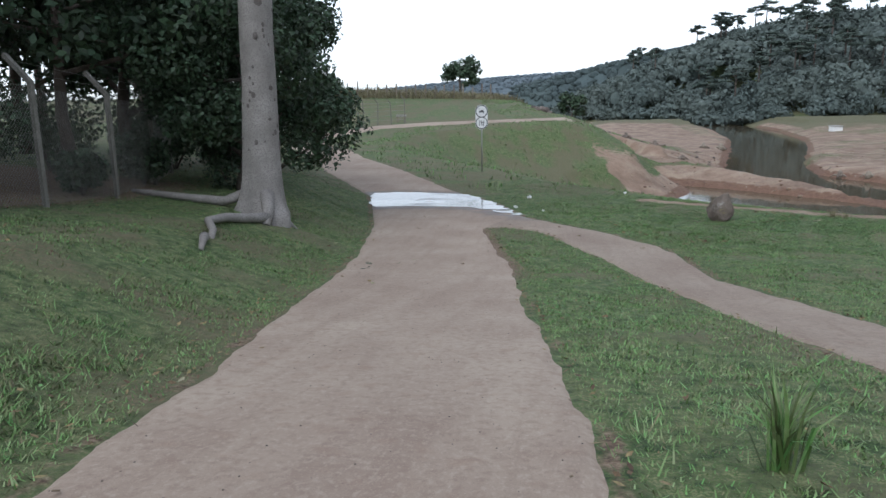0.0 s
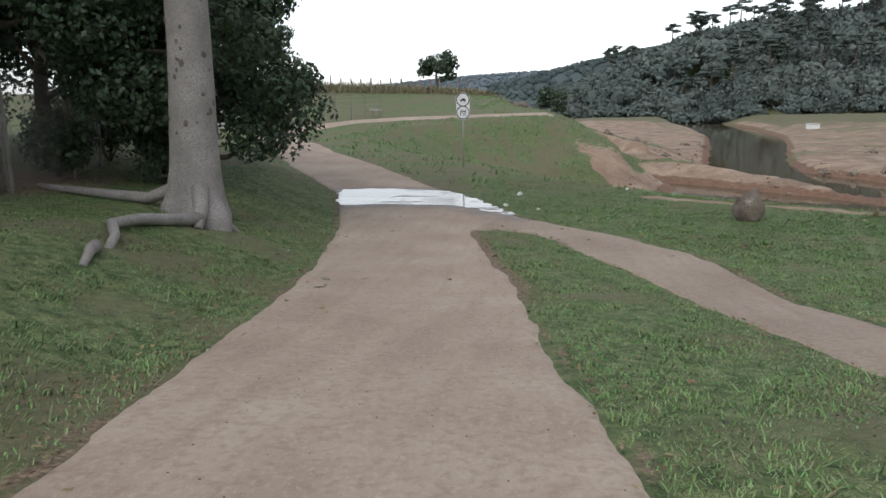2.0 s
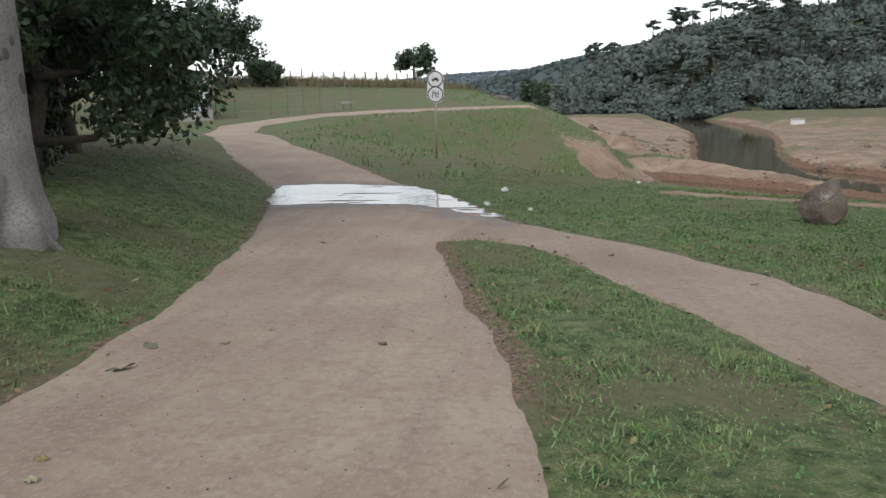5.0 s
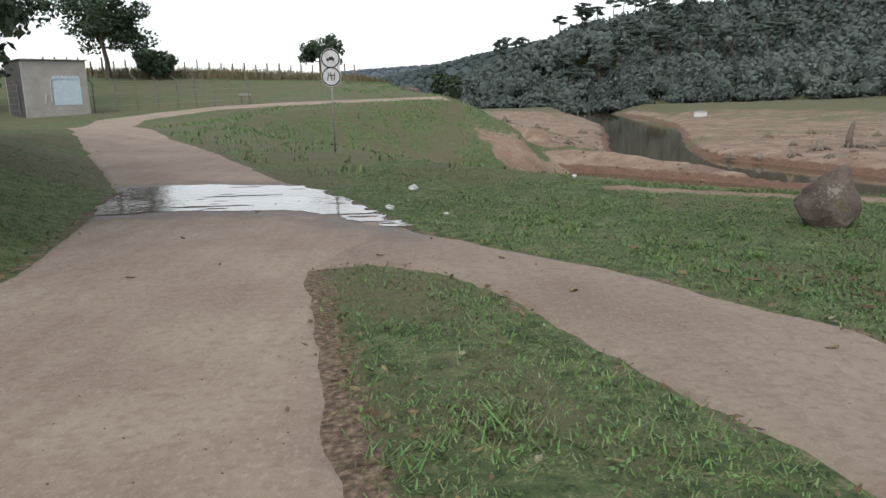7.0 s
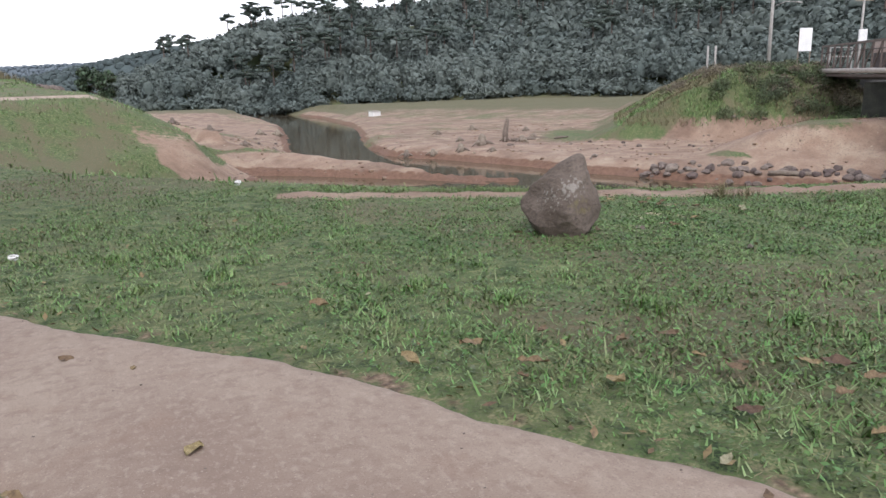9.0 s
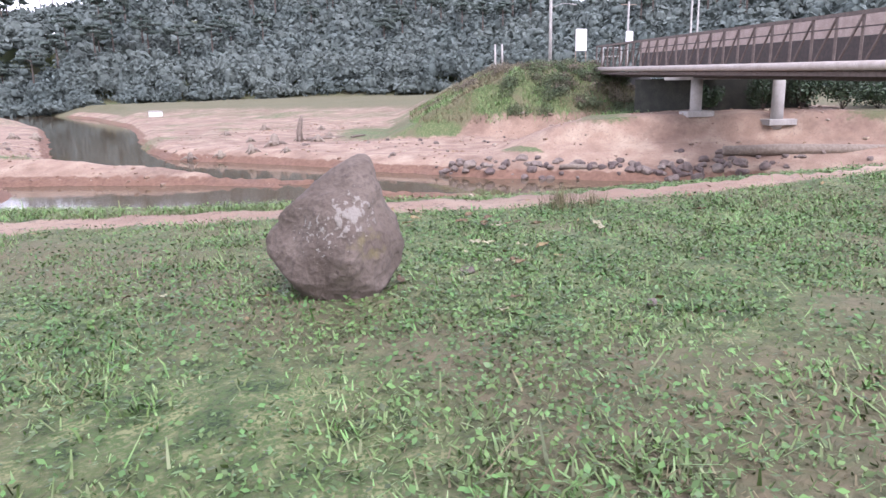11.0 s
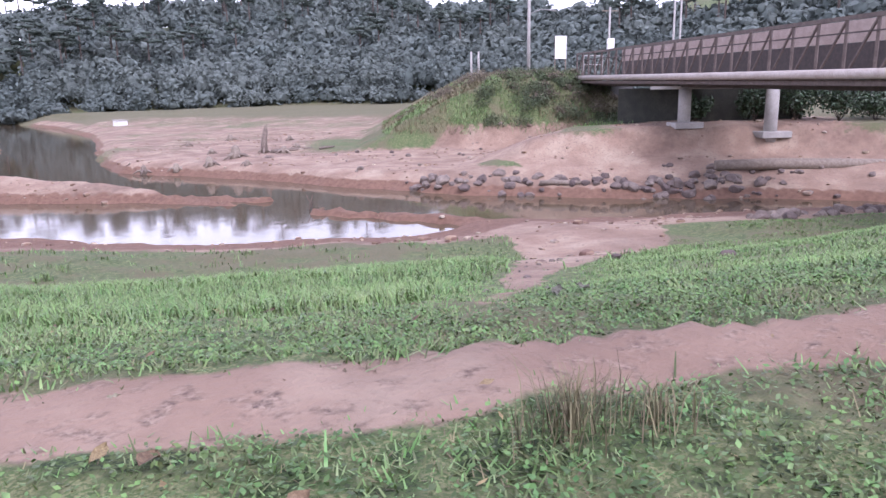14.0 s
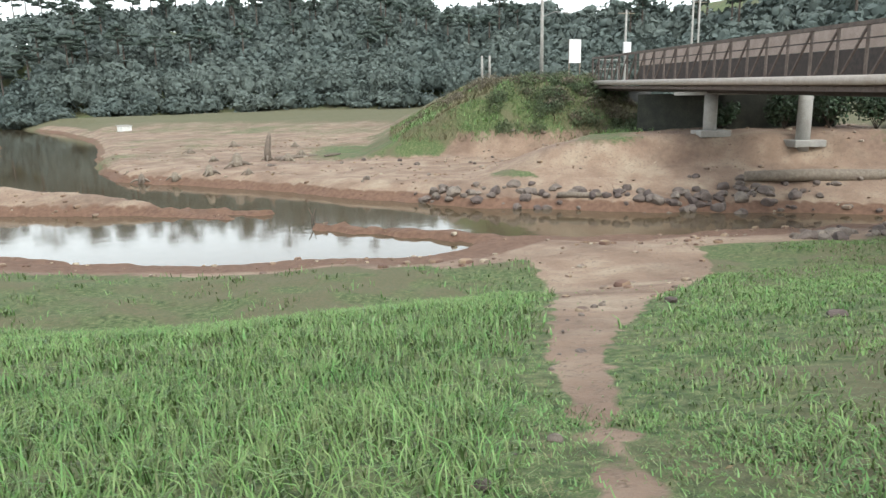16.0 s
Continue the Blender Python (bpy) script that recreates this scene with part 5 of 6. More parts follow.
def log(x, y, ang, length, r, label, lift=0.0):
    bm = bmesh.new()
    tube(bm, [(-length / 2, 0, 0), (-length / 6, 0.06, 0.04), (length / 5, -0.05, 0), (length / 2, 0.05, 0.06)], [r * 0.8, r, r * 0.95, r * 0.6], 10)
    ob = part("log", bm, M_WOOD)
    ob.matrix_world = pose(x, y, ground_z(x, y) + r * 0.6 + lift, 0, 0, ang)
    tagged(ob, label, "log", "driftwood")


log(48.8, 50.2, -55, 3.2, 0.2, "grey log lying among stones at the water's edge")
log(61.0, 38.5, -48, 12.0, 0.42, "long dark fallen trunk below the bridge")
log(52.5, 92.0, -12, 5.0, 0.2, "pale fallen branch on the bare lake bed")
log(56.0, 90.0, 20, 3.0, 0.15, "pale fallen branch on the bare lake bed")
log(23.8, 56.2, -25, 1.6, 0.16, "short driftwood piece on the near shore")
log(14.5, 97.5, 30, 2.2, 0.12, "pale fallen branch on the island")


def twig():
    bm = bmesh.new()
    for p in ([(0, 0, -0.5), (0.1, 0, 0.3), (0.32, 0, 0.95)], [(0.3, 0, -0.5), (0.2, 0.05, 0.3), (-0.12, 0, 1.0)], [(0.18, 0, 0.3), (0.3, 0.1, 0.5)]):
        tube(bm, p, [0.05] * (len(p) - 1) + [0.025], 6)
    ob = part("twig", bm, M_BARK)
    ob.matrix_world = pose(33.0, 58.6, WATER, 0, 0, -45)
    tagged(ob, "dark forked twig standing out of the water", "twig")


twig()


def hut():
    """The small white hut on the far shore."""
    x, y = 66.0, 185.0
    t = thing("hut", "tiny white hut on the far lake bed", "hut", at=pose(x, y, ground_z(x, y), 0, 0, 15))
    bm = bmesh.new()
    box(bm, 2.4, 1.8, 1.2, pose(0, 0, 0.55))
    part("wall", bm, M_WHITE, t)
    bm = bmesh.new()
    box(bm, 2.7, 2.1, 0.14, pose(0, 0, 1.22, 4))
    part("roof", bm, M_WALL, t)


hut()


# ---- shed, dam fence and trees behind the bend ----
def shed():
    x, y = -25.9, 68.7
    t = thing("shed", "small grey rendered shed with blue graffiti panel", "shed", at=pose(x, y, ground_z(x, y), 0, 0, 44))
    w, d, h = 4.6, 4.6, 4.3
    bm = bmesh.new()
    box(bm, w, 0.2, h, pose(-w / 2, 0.1, h / 2 - 0.2))
    box(bm, w, 0.2, h, pose(-w / 2, d - 0.1, h / 2 - 0.2))
    box(bm, 0.2, d - 0.4, h, pose(-0.1, d / 2, h / 2 - 0.2))
    part("wall", bm, M_WALL, t)
    bm = bmesh.new()
    box(bm, 0.2, d - 0.4, h, pose(-w + 0.1, d / 2, h / 2 - 0.2))
    part("side_wall", bm, M_DARK, t, "dark side wall with pale scrawl")
    bm = bmesh.new()
    for k in range(18):
        box(bm, (w + 0.3) / 18 * 0.92, d + 0.5, 0.05 + 0.03 * (k % 2), pose(-w - 0.15 + (w + 0.3) * (k + 0.5) / 18, d / 2, h - 0.12))
    part("roof", bm, M_CONCRETE, t, "corrugated grey roof sheet")
    bm = bmesh.new()
    box(bm, 2.0, 0.03, 2.0, pose(-1.55, -0.015, 1.75), 0.01)
    for k in range(7):
        box(bm, 0.3, 0.03, 0.3, pose(-2.4 + 0.28 * k, -0.015, 2.8, 0, 45, 0))
    part("graffiti_panel", bm, M_BLUE, t, "pale blue painted graffiti block")
    bm = bmesh.new()
    for p, q in (((-2.75, -0.012, 1.0), (-2.7, -0.012, 2.6)), ((-3.2, -0.012, 0.9), (-3.1, -0.012, 1.7)), ((-2.75, -0.012, 2.6), (-2.3, -0.012, 2.9))):
        bar(bm, p, q, 0.14, 0.02)
    part("graffiti_stroke", bm, M_WHITE, t, "white painted scrawl")


shed()
r_f = random.Random(8)
for k in range(13):
    u = k / 12
    x, y = -31.5 + 16.2 * u, 65.2 + 11.5 * u + 1.0 * math.sin(u * 3)
    bent_post(pose(x, y, ground_z(x, y), r_f.uniform(-2, 2), r_f.uniform(-2, 2), 200), 2.4 if k % 3 else 2.7, 0.5, "leaning grey concrete fence post beside the bend", "bend fence posts")


def fence_wire(pts, heights, r, label):
    bm = bmesh.new()
    for (ax, ay), (bx, by) in zip(pts, pts[1:]):
        for h in heights:
            tube(bm, [(ax, ay, ground_z(ax, ay) + h), (bx, by, ground_z(bx, by) + h)], r, 3, False)
    tagged(part("fence_wire", bm, M_GALV), label, "fence")


fence_wire([(-31.5 + 16.2 * k / 12, 65.2 + 11.5 * k / 12 + 1.0 * math.sin(k / 4)) for k in range(13)], (0.5, 1.0, 1.5, 2.0, 2.4), 0.012, "thin fence wires along concrete posts at the bend")
brace = [(-14.9, 77.0)]
DAM = [(-52 + 42 * k / 30, 104 + 14 * k / 30 - 4 * math.sin(k / 9.5)) for k in range(31)]
for x, y in DAM:
    bm = bmesh.new()
    bar(bm, (0, 0, -0.3), (r_f.uniform(-0.1, 0.1), 0, r_f.uniform(1.9, 2.5)), 0.16)
    ob = part("fence_post", bm, M_WOOD)
    ob.matrix_world = pose(x, y, ground_z(x, y), 0, 0, r_f.uniform(0, 90))
    tagged(ob, "rough wooden fence post along the top of the dam", "fence post", "dam fence posts")
fence_wire(DAM, (0.5, 1.0, 1.6), 0.014, "thin fence wires along the dam top")


def marker_block():
    x, y = -16.1, 78.6
    t = thing("marker_block", "low pale marker slab on a post beside the road", "marker", at=pose(x, y, ground_z(x, y), 0, 0, 5))
    bm = bmesh.new()
    box(bm, 1.1, 0.4, 0.22, pose(0, 0, 0.75), 0.03)
    part("slab", bm, M_CONCRETE, t)
    for dx in (-0.4, 0.4):
        bm = bmesh.new()
        box(bm, 0.14, 0.2, 0.75, pose(dx, 0, 0.3))
        part("leg", bm, M_WOOD, t)


marker_block()
limb_tree("spreading_tree", -38.9, 102.0, 10.5, 0.32, 4.6, 8000, 0.24, 91, "open-crowned tree with bare lower limbs on the dam top", low=0.45, forks=11)
limb_tree("dam_tree", -17.6, 137, 7.5, 0.3, 3.0, 4500, 0.26, 92, "small round dark tree at the dam's end", low=0.45, forks=9)
limb_tree("roadside_tree", -36.0, 72.5, 15.0, 0.4, 4.2, 6000, 0.25, 93, "tall dark-trunked tree beside the shed", low=0.4, forks=11)
limb_tree("roadside_tree", -40.0, 66.0, 14.0, 0.4, 4.0, 6000, 0.25, 94, "tall dark-trunked tree beside the shed", low=0.3, forks=11)
limb_tree("shore_tree", 3.0, 104.5, 4.2, 0.22, 1.9, 2600, 0.2, 95, "small half-bare tree on the dam slope", low=0.35, forks=8)
shrub("round_bush", -34.3, 104.5, 3.4, 3.4, 3500, 0.25, 96, "wide dark bush on the dam top", twigs=9)


def bed_debris():
    """Clods, chips and roots strewn over the bare lake bed."""
    rng = np.random.default_rng(41)
    n = 17000
    x, y = rng.uniform(8, 75, n), rng.uniform(30, 125, n)
    z = terrain(x, y)
    soil = zones(x, y)[0]
    clump = wobble(x, y, 4, 6.0) + 0.5 * wobble(x, y, 1.2, 2.0)
    k = (soil > 0.5) & (z > WATER + 0.05) & (rng.uniform(-0.6, 1.6, n) < clump)
    x, y, z = x[k], y[k], z[k]
    s = rng.gamma(1.6, 0.045, len(x)).clip(0.03, 0.35)
    g = blobs(np.stack([x, y, z + s * 0.15], 1), np.stack([s, s * rng.uniform(0.5, 1.2, len(x)), s * 0.5], 1))
    tagged(mesh_of("bed_debris", [g], M_CLOD), "clods and chips strewn over the bare lake bed", "debris", kind="stuff")


M_CLOD = surface("earth_clod", [(0.15, 0.09, 0.06), (0.27, 0.18, 0.125), (0.38, 0.33, 0.26)], 0.5, 1.2, 0.95, 0, vary=0.4)
bed_debris()


# ---- grass and weeds ----
def blades(rng, x, y, h, w, lean, z=None, plain=False):
    """Grass blades rooted at x, y: two tapering quads each, or one for plain short blades."""
    n = len(x)
    z = land(x, y) if z is None else z
    a = rng.uniform(0, 2 * math.pi, n)
    dx, dy = np.cos(a), np.sin(a)
    px, py = -dy * w / 2, dx * w / 2
    l1, l2 = lean * h * 0.35, lean * h
    b = np.stack([x, y, z - 0.02], 1)
    side = np.stack([px, py, np.zeros(n)], 1)
    m = b + np.stack([dx * l1, dy * l1, h * 0.62], 1)
    t = b + np.stack([dx * l2, dy * l2, h * (1 - 0.25 * lean)], 1)
    if plain:
        v = np.stack([b - side, b + side, t + side * 0.35, t - side * 0.35], 1).reshape(-1, 3)
        return v, np.arange(n)[:, None] * 4 + np.arange(4)[None, :]
    v = np.stack([b - side, b + side, m + side * 0.8, m - side * 0.8, t + side * 0.15, t - side * 0.15], 1).reshape(-1, 3)
    i = np.arange(n)[:, None] * 6
    q = np.concatenate([i + np.array([[0, 1, 2, 3]]), i + np.array([[3, 2, 4, 5]])])
    return v, q


def off_paving(x, y, gap=0.03):
    return paving(x, y) > gap


def pick(rng, n, x0, x1, y0, y1, near_line, reach):
    """Random places in a rectangle, thinning out away from a line."""
    x, y = rng.uniform(x0, x1, n), rng.uniform(y0, y1, n)
    d = np.abs(seg_dist(x, y, near_line))
    k = rng.uniform(0, 1, n) < np.exp(-np.maximum(0, d - 3) / reach)
    return x[k], y[k]


STROLL = [(2.2, 1.5), (1.6, 8), (1.6, 12), (3, 15), (6, 18), (9, 22), (12, 26)]


def lawn():
    rng = np.random.default_rng(17)
    x, y = pick(rng, 1300000, -9, 15, -0.5, 29, STROLL, 4.2)
    k = off_paving(x, y)
    x, y = x[k], y[k]
    soil, wet, dry, litter = zones_at(x, y)
    clump = wobble(x, y, 0.35, 2.0) + 0.6 * wobble(x, y, 1.4, 4.0)
    keep = (rng.uniform(0, 1, len(x)) < (1 - soil) * np.clip(0.7 + 0.25 * clump, 0.35, 1) * np.clip(1 - 0.9 * litter, 0.05, 1))
    x, y, dry, clump = x[keep], y[keep], dry[keep], clump[keep]
    n = len(x)
    h = (0.03 + 0.03 * rng.uniform(0, 1, n) + 0.022 * np.clip(clump, 0, 2)) * np.where(rng.uniform(0, 1, n) < 0.012, 2.4, 1)
    parched = rng.uniform(0, 1, n) < 0.10 + 0.35 * dry ** 2
    g = blades(rng, x[~parched], y[~parched], h[~parched], rng.uniform(0.008, 0.017, (~parched).sum()), rng.uniform(0.4, 1.6, (~parched).sum()), plain=True)
    d = blades(rng, x[parched], y[parched], h[parched] * 0.9, rng.uniform(0.006, 0.013, parched.sum()), rng.uniform(0.6, 1.8, parched.sum()), plain=True)
    tagged(mesh_of("lawn_grass", [g], M_BLADE), "short trodden green grass beside the road", "grass", kind="stuff")
    tagged(mesh_of("dry_grass", [d], M_DRYGRASS), "dry straw-coloured grass blades in the lawn", "grass", kind="stuff")
    return n


def weeds():
    """Low broad-leaved weeds forming the darker green band beyond the footpath."""
    rng = np.random.default_rng(18)
    x, y = pick(rng, 150000, -11, 2, 1, 33, [(-7, 27), (-6, 20), (-4, 14)], 1.6)
    x2, y2 = pick(rng, 300000, 0, 20, 6, 33, [(1.5, 26), (4, 19.5), (6, 16), (7, 11), (8, 7)], 2.4)
    x3, y3 = pick(rng, 200000, 4, 15, 14, 24, [(9.3, 19.9), (11, 19.6), (13, 19.4)], 1.3)
    x, y = np.concatenate([x, x2, x3]), np.concatenate([y, y2, y3])
    c = wobble(x, y, 0.8, 7.0)
    keep = off_paving(x, y, 0.1) & (rng.uniform(-0.9, 1.0, len(x)) < c) & (zones_at(x, y)[0] < 0.3)
    mix = rng.permutation(keep.sum())[:210000]
    x, y = x[keep][mix], y[keep][mix]
    n = len(x)
    z = land(x, y) + rng.uniform(0.012, 0.06, n)
    p = np.stack([x, y, z], 1)
    nn = np.stack([rng.normal(0, 0.45, n), rng.normal(0, 0.45, n), np.ones(n)], 1)
    nn /= np.linalg.norm(nn, axis=1)[:, None]
    a = np.cross(nn, rng.normal(size=(n, 3)))
    a /= np.linalg.norm(a, axis=1)[:, None]
    b = np.cross(nn, a)
    s = rng.uniform(0.008, 0.021, n)[:, None]
    v = np.stack([p - a * s, p + b * s * 0.6, p + a * s, p - b * s * 0.6], 1).reshape(-1, 3)
    q = np.arange(n)[:, None] * 4 + np.arange(4)[None, :]
    tagged(mesh_of("broadleaf_weeds", [(v, q)], M_WEED), "low dark green clover-like weeds in the grass", "weeds", kind="stuff")


def lush_grass():
    """Tall fresh grass on the slope between the trail and the shore."""
    rng = np.random.default_rng(19)
    n = 560000
    x, y = rng.uniform(4, 46, n), rng.uniform(18, 52, n)
    d = seg_dist(x, y, BRINK)
    eye = np.hypot(x - 10, y - 22)
    soil, wet, dry, litter = zones_at(x, y)
    spur = np.abs(seg_dist(x, y, SPUR)) + 0.3 * wobble(x, y, 0.5, 2.0)
    c = wobble(x, y, 1.3, 3.0)
    lush = ease(1.3, 3.2, d) * ease(0.3, 1.1, spur - np.interp(x, [12, 16, 20, 26], [0, 0.12, 0.45, 1.5]))
    keep = (d > -0.8) & (rng.uniform(0, 1, n) < (1 - soil) ** 2 * np.clip(0.55 + 0.35 * c, 0.08, 1) * np.exp(-np.maximum(0, eye - 7) / 24) * 1.1) & (land(x, y) > -6.9)
    x, y, lush, c, d = x[keep], y[keep], lush[keep], c[keep], d[keep]
    side = seg_dist(x, y, SPUR)
    tall = np.where(side < 0, 1.0, 0.28)
    h = 0.05 + 0.02 * rng.uniform(0, 1, len(x)) + lush * tall * (0.10 + 0.13 * rng.uniform(0, 1, len(x)) + 0.06 * c)
    g = blades(rng, x, y, h, rng.uniform(0.007, 0.014, len(x)) * (1 + np.hypot(x - 10, y - 22) / 22), rng.uniform(0.3, 1.3, len(x)))
    tagged(mesh_of("lush_grass", [g], M_REED), "tall fresh green grass on the slope above the shore", "grass", kind="stuff")


def bank_scrub():
    """Rough grass and weeds on the causeway bank and along the dam."""
    rng = np.random.default_rng(20)
    n = 75000
    x, y = rng.uniform(58, 100, n), rng.uniform(50, 110, n)
    z = terrain(x, y)
    keep = (z > -5.2) & (z < 1.4) & (np.abs(seg_dist(x, y, [(71.5, 72), (91, 96), (112, 122)])) < 17) & (wobble(x, y, 3, 2) > -0.7)
    x, y = x[keep], y[keep]
    c = wobble(x, y, 5, 4.0) > 0.1
    for name, sel, mat, lab in (("bank_grass", c, M_BLADE, "rough green grass on the causeway bank"), ("bank_dry_grass", ~c, M_DRYGRASS, "tall dry brown grass on the causeway bank")):
        m = sel.sum()
        g = blades(rng, x[sel], y[sel], rng.uniform(0.2, 0.75, m), rng.uniform(0.03, 0.07, m), rng.uniform(0.4, 1.3, m))
        tagged(mesh_of(name, [g], mat), lab, "grass", kind="stuff")
    for name, count, spot, size, mat, lab in (("bank_scrub", 150, (68, 92, 62, 92), 0.10, M_SCRUB, "dry brownish scrub covering the causeway bank"), ("bank_bushes", 90, (64, 80, 54, 74), 0.11, M_BUSH, "low green bushes below the bridge's end")):
        x, y = rng.uniform(spot[0], spot[1], count * 8), rng.uniform(spot[2], spot[3], count * 8)
        z = terrain(x, y)
        k = np.nonzero((z > -5.0) & (z < 1.0) & (np.abs(seg_dist(x, y, [(71.5, 72), (91, 96), (112, 122)])) < 15))[0][:count]
        r = rng.uniform(0.45, 1.15, len(k))
        c, q = np.stack([x[k], y[k], z[k] + r * 0.35], 1), np.stack([r * 1.2, r * 1.2, r * 0.8], 1)
        tagged(mesh_of(name, [cards(rng, c, q, len(k) * 330, size, 0.3, 0.9, 0.4, 1.15)], mat), lab, "scrub", kind="stuff")
    x, y = rng.uniform(-60, 0, 30000), rng.uniform(100, 135, 30000)
    k = np.abs(seg_dist(x, y, DAM) + 3) < 4.5
    g = blades(rng, x[k], y[k], rng.uniform(0.5, 1.4, k.sum()), rng.uniform(0.06, 0.12, k.sum()), rng.uniform(0.2, 0.8, k.sum()))
    tagged(mesh_of("dam_dry_grass", [g], M_DRYGRASS), "tall dry grass along the dam fence", "grass", kind="stuff")
    x, y = rng.uniform(-14, 34, 90000), rng.uniform(28, 130, 90000)
    d = seg_dist(x, y, BRINK)
    k = off_paving(x, y, 0.2) & (zones_at(x, y)[0] < 0.4) & (wobble(x, y, 1.6, 5) > 0.0) & (d > -6)
    g = blades(rng, x[k], y[k], rng.uniform(0.08, 0.3, k.sum()), rng.uniform(0.02, 0.05, k.sum()), rng.uniform(0.3, 1.0, k.sum()))
    tagged(mesh_of("slope_grass", [g], M_BLADE), "tufted green grass on the dam slope", "grass", kind="stuff")


M_SCRUB = surface("dry_scrub", [(0.12, 0.10, 0.07), (0.19, 0.16, 0.11)], 0.4, 3, 0.9, 0, vary=0.4)
M_BUSH = surface("bank_bush_leaf", [(0.06, 0.085, 0.04), (0.11, 0.13, 0.06)], 0.4, 3, 0.8, 0, vary=0.4)
M_WEED = surface("weed_leaf", [(0.062, 0.125, 0.030), (0.13, 0.20, 0.055)], 2, 12, 0.5, 0, vary=0.55)
lawn()
weeds()
lush_grass()
bank_scrub()


def tuft(x, y, n, h, spread, seed, label, material=M_BLADE, lean=(0.3, 1.0), w=(0.008, 0.014)):
    rng = np.random.default_rng(seed)
    a, r = rng.uniform(0, 6.28, n), np.abs(rng.normal(0, spread, n))
    px, py = r * np.cos(a), r * np.sin(a)
    v, q = blades(rng, px, py, rng.uniform(0.5, 1.0, n) * h, rng.uniform(*w, n), rng.uniform(*lean, n), z=np.zeros(n))
    ob = mesh_of("grass_tuft", [(v, q)], material)
    ob.matrix_world = pose(x, y, ground_z(x, y))
    tagged(ob, label, "grass tuft", kind="stuff")


tuft(3.5, 2.25, 60, 0.62, 0.05, 1, "long-bladed dark green grass clump in the lawn", w=(0.016, 0.028), lean=(0.1, 0.9))
tuft(10.1, 20.85, 160, 0.34, 0.12, 2, "wispy dry grass tuft beside the dirt trail", M_DRYGRASS, (0.1, 0.8), (0.004, 0.007))
tuft(10.35, 20.65, 90, 0.26, 0.1, 3, "wispy dry grass tuft beside the dirt trail", M_DRYGRASS, (0.1, 0.8), (0.004, 0.007))
for k, (x, y) in enumerate([(5.0, 17.9), (4.6, 18.6), (5.7, 17.3), (5.3, 18.9), (6.2, 16.6), (3.3, 19.8), (2.6, 20.9)]):
    tuft(x, y, 120, 0.13, 0.13, 10 + k, "fresh light green grass tuft in the lawn", M_REED)


# ---- fallen leaves ----
def leaf_mesh(seed, material):
    r = random.Random(seed)
    bm = bmesh.new()
    n = 7
    left, right, mid = [], [], []
    for i in range(n):
        u = i / (n - 1)
        w = 0.27 * math.sin(math.pi * u ** 0.85) ** 0.9 + 0.004
        curl = 0.16 * (u - 0.5) ** 2 + r.uniform(-0.02, 0.02)
        mid.append(bm.verts.new((u - 0.5, 0, curl)))
        left.append(bm.verts.new((u - 0.5, w * r.uniform(0.8, 1.1), curl + 0.16 * r.uniform(-0.4, 1))))
        right.append(bm.verts.new((u - 0.5, -w * r.uniform(0.8, 1.1), curl + 0.16 * r.uniform(-0.4, 1))))
    for i in range(n - 1):
        bm.faces.new((mid[i], mid[i + 1], left[i + 1], left[i]))
        bm.faces.new((right[i], right[i + 1], mid[i + 1], mid[i]))
    me = bpy.data.meshes.new("leaf")
    bm.to_mesh(me)
    bm.free()
    me.materials.append(material)
    return me


BROWN = [leaf_mesh(k, M_DEADLEAF) for k in range(4)]
PALE = [leaf_mesh(10 + k, M_PALELEAF) for k in range(3)]
M_OLIVE = surface("olive_fallen_leaf", [(0.10, 0.10, 0.07), (0.16, 0.15, 0.11)], 12, 60, 0.7, 0.2, vary=0.2)
OLIVE = [leaf_mesh(20 + k, M_OLIVE) for k in range(2)]


def leaf(mesh, x, y, s, r, label, lift=0.03):
    ob = new("fallen_leaf", mesh)
    g = 0.022 if not off_paving(np.array([x]), np.array([y]), 0)[0] else lift
    ob.matrix_world = pose(x, y, ground_z(x, y) + g, r.uniform(-12, 12), r.uniform(-12, 12), r.uniform(0, 360)) @ Matrix.Diagonal((s, s, s, 1))
    tagged(ob, label, "leaf", "fallen leaves")


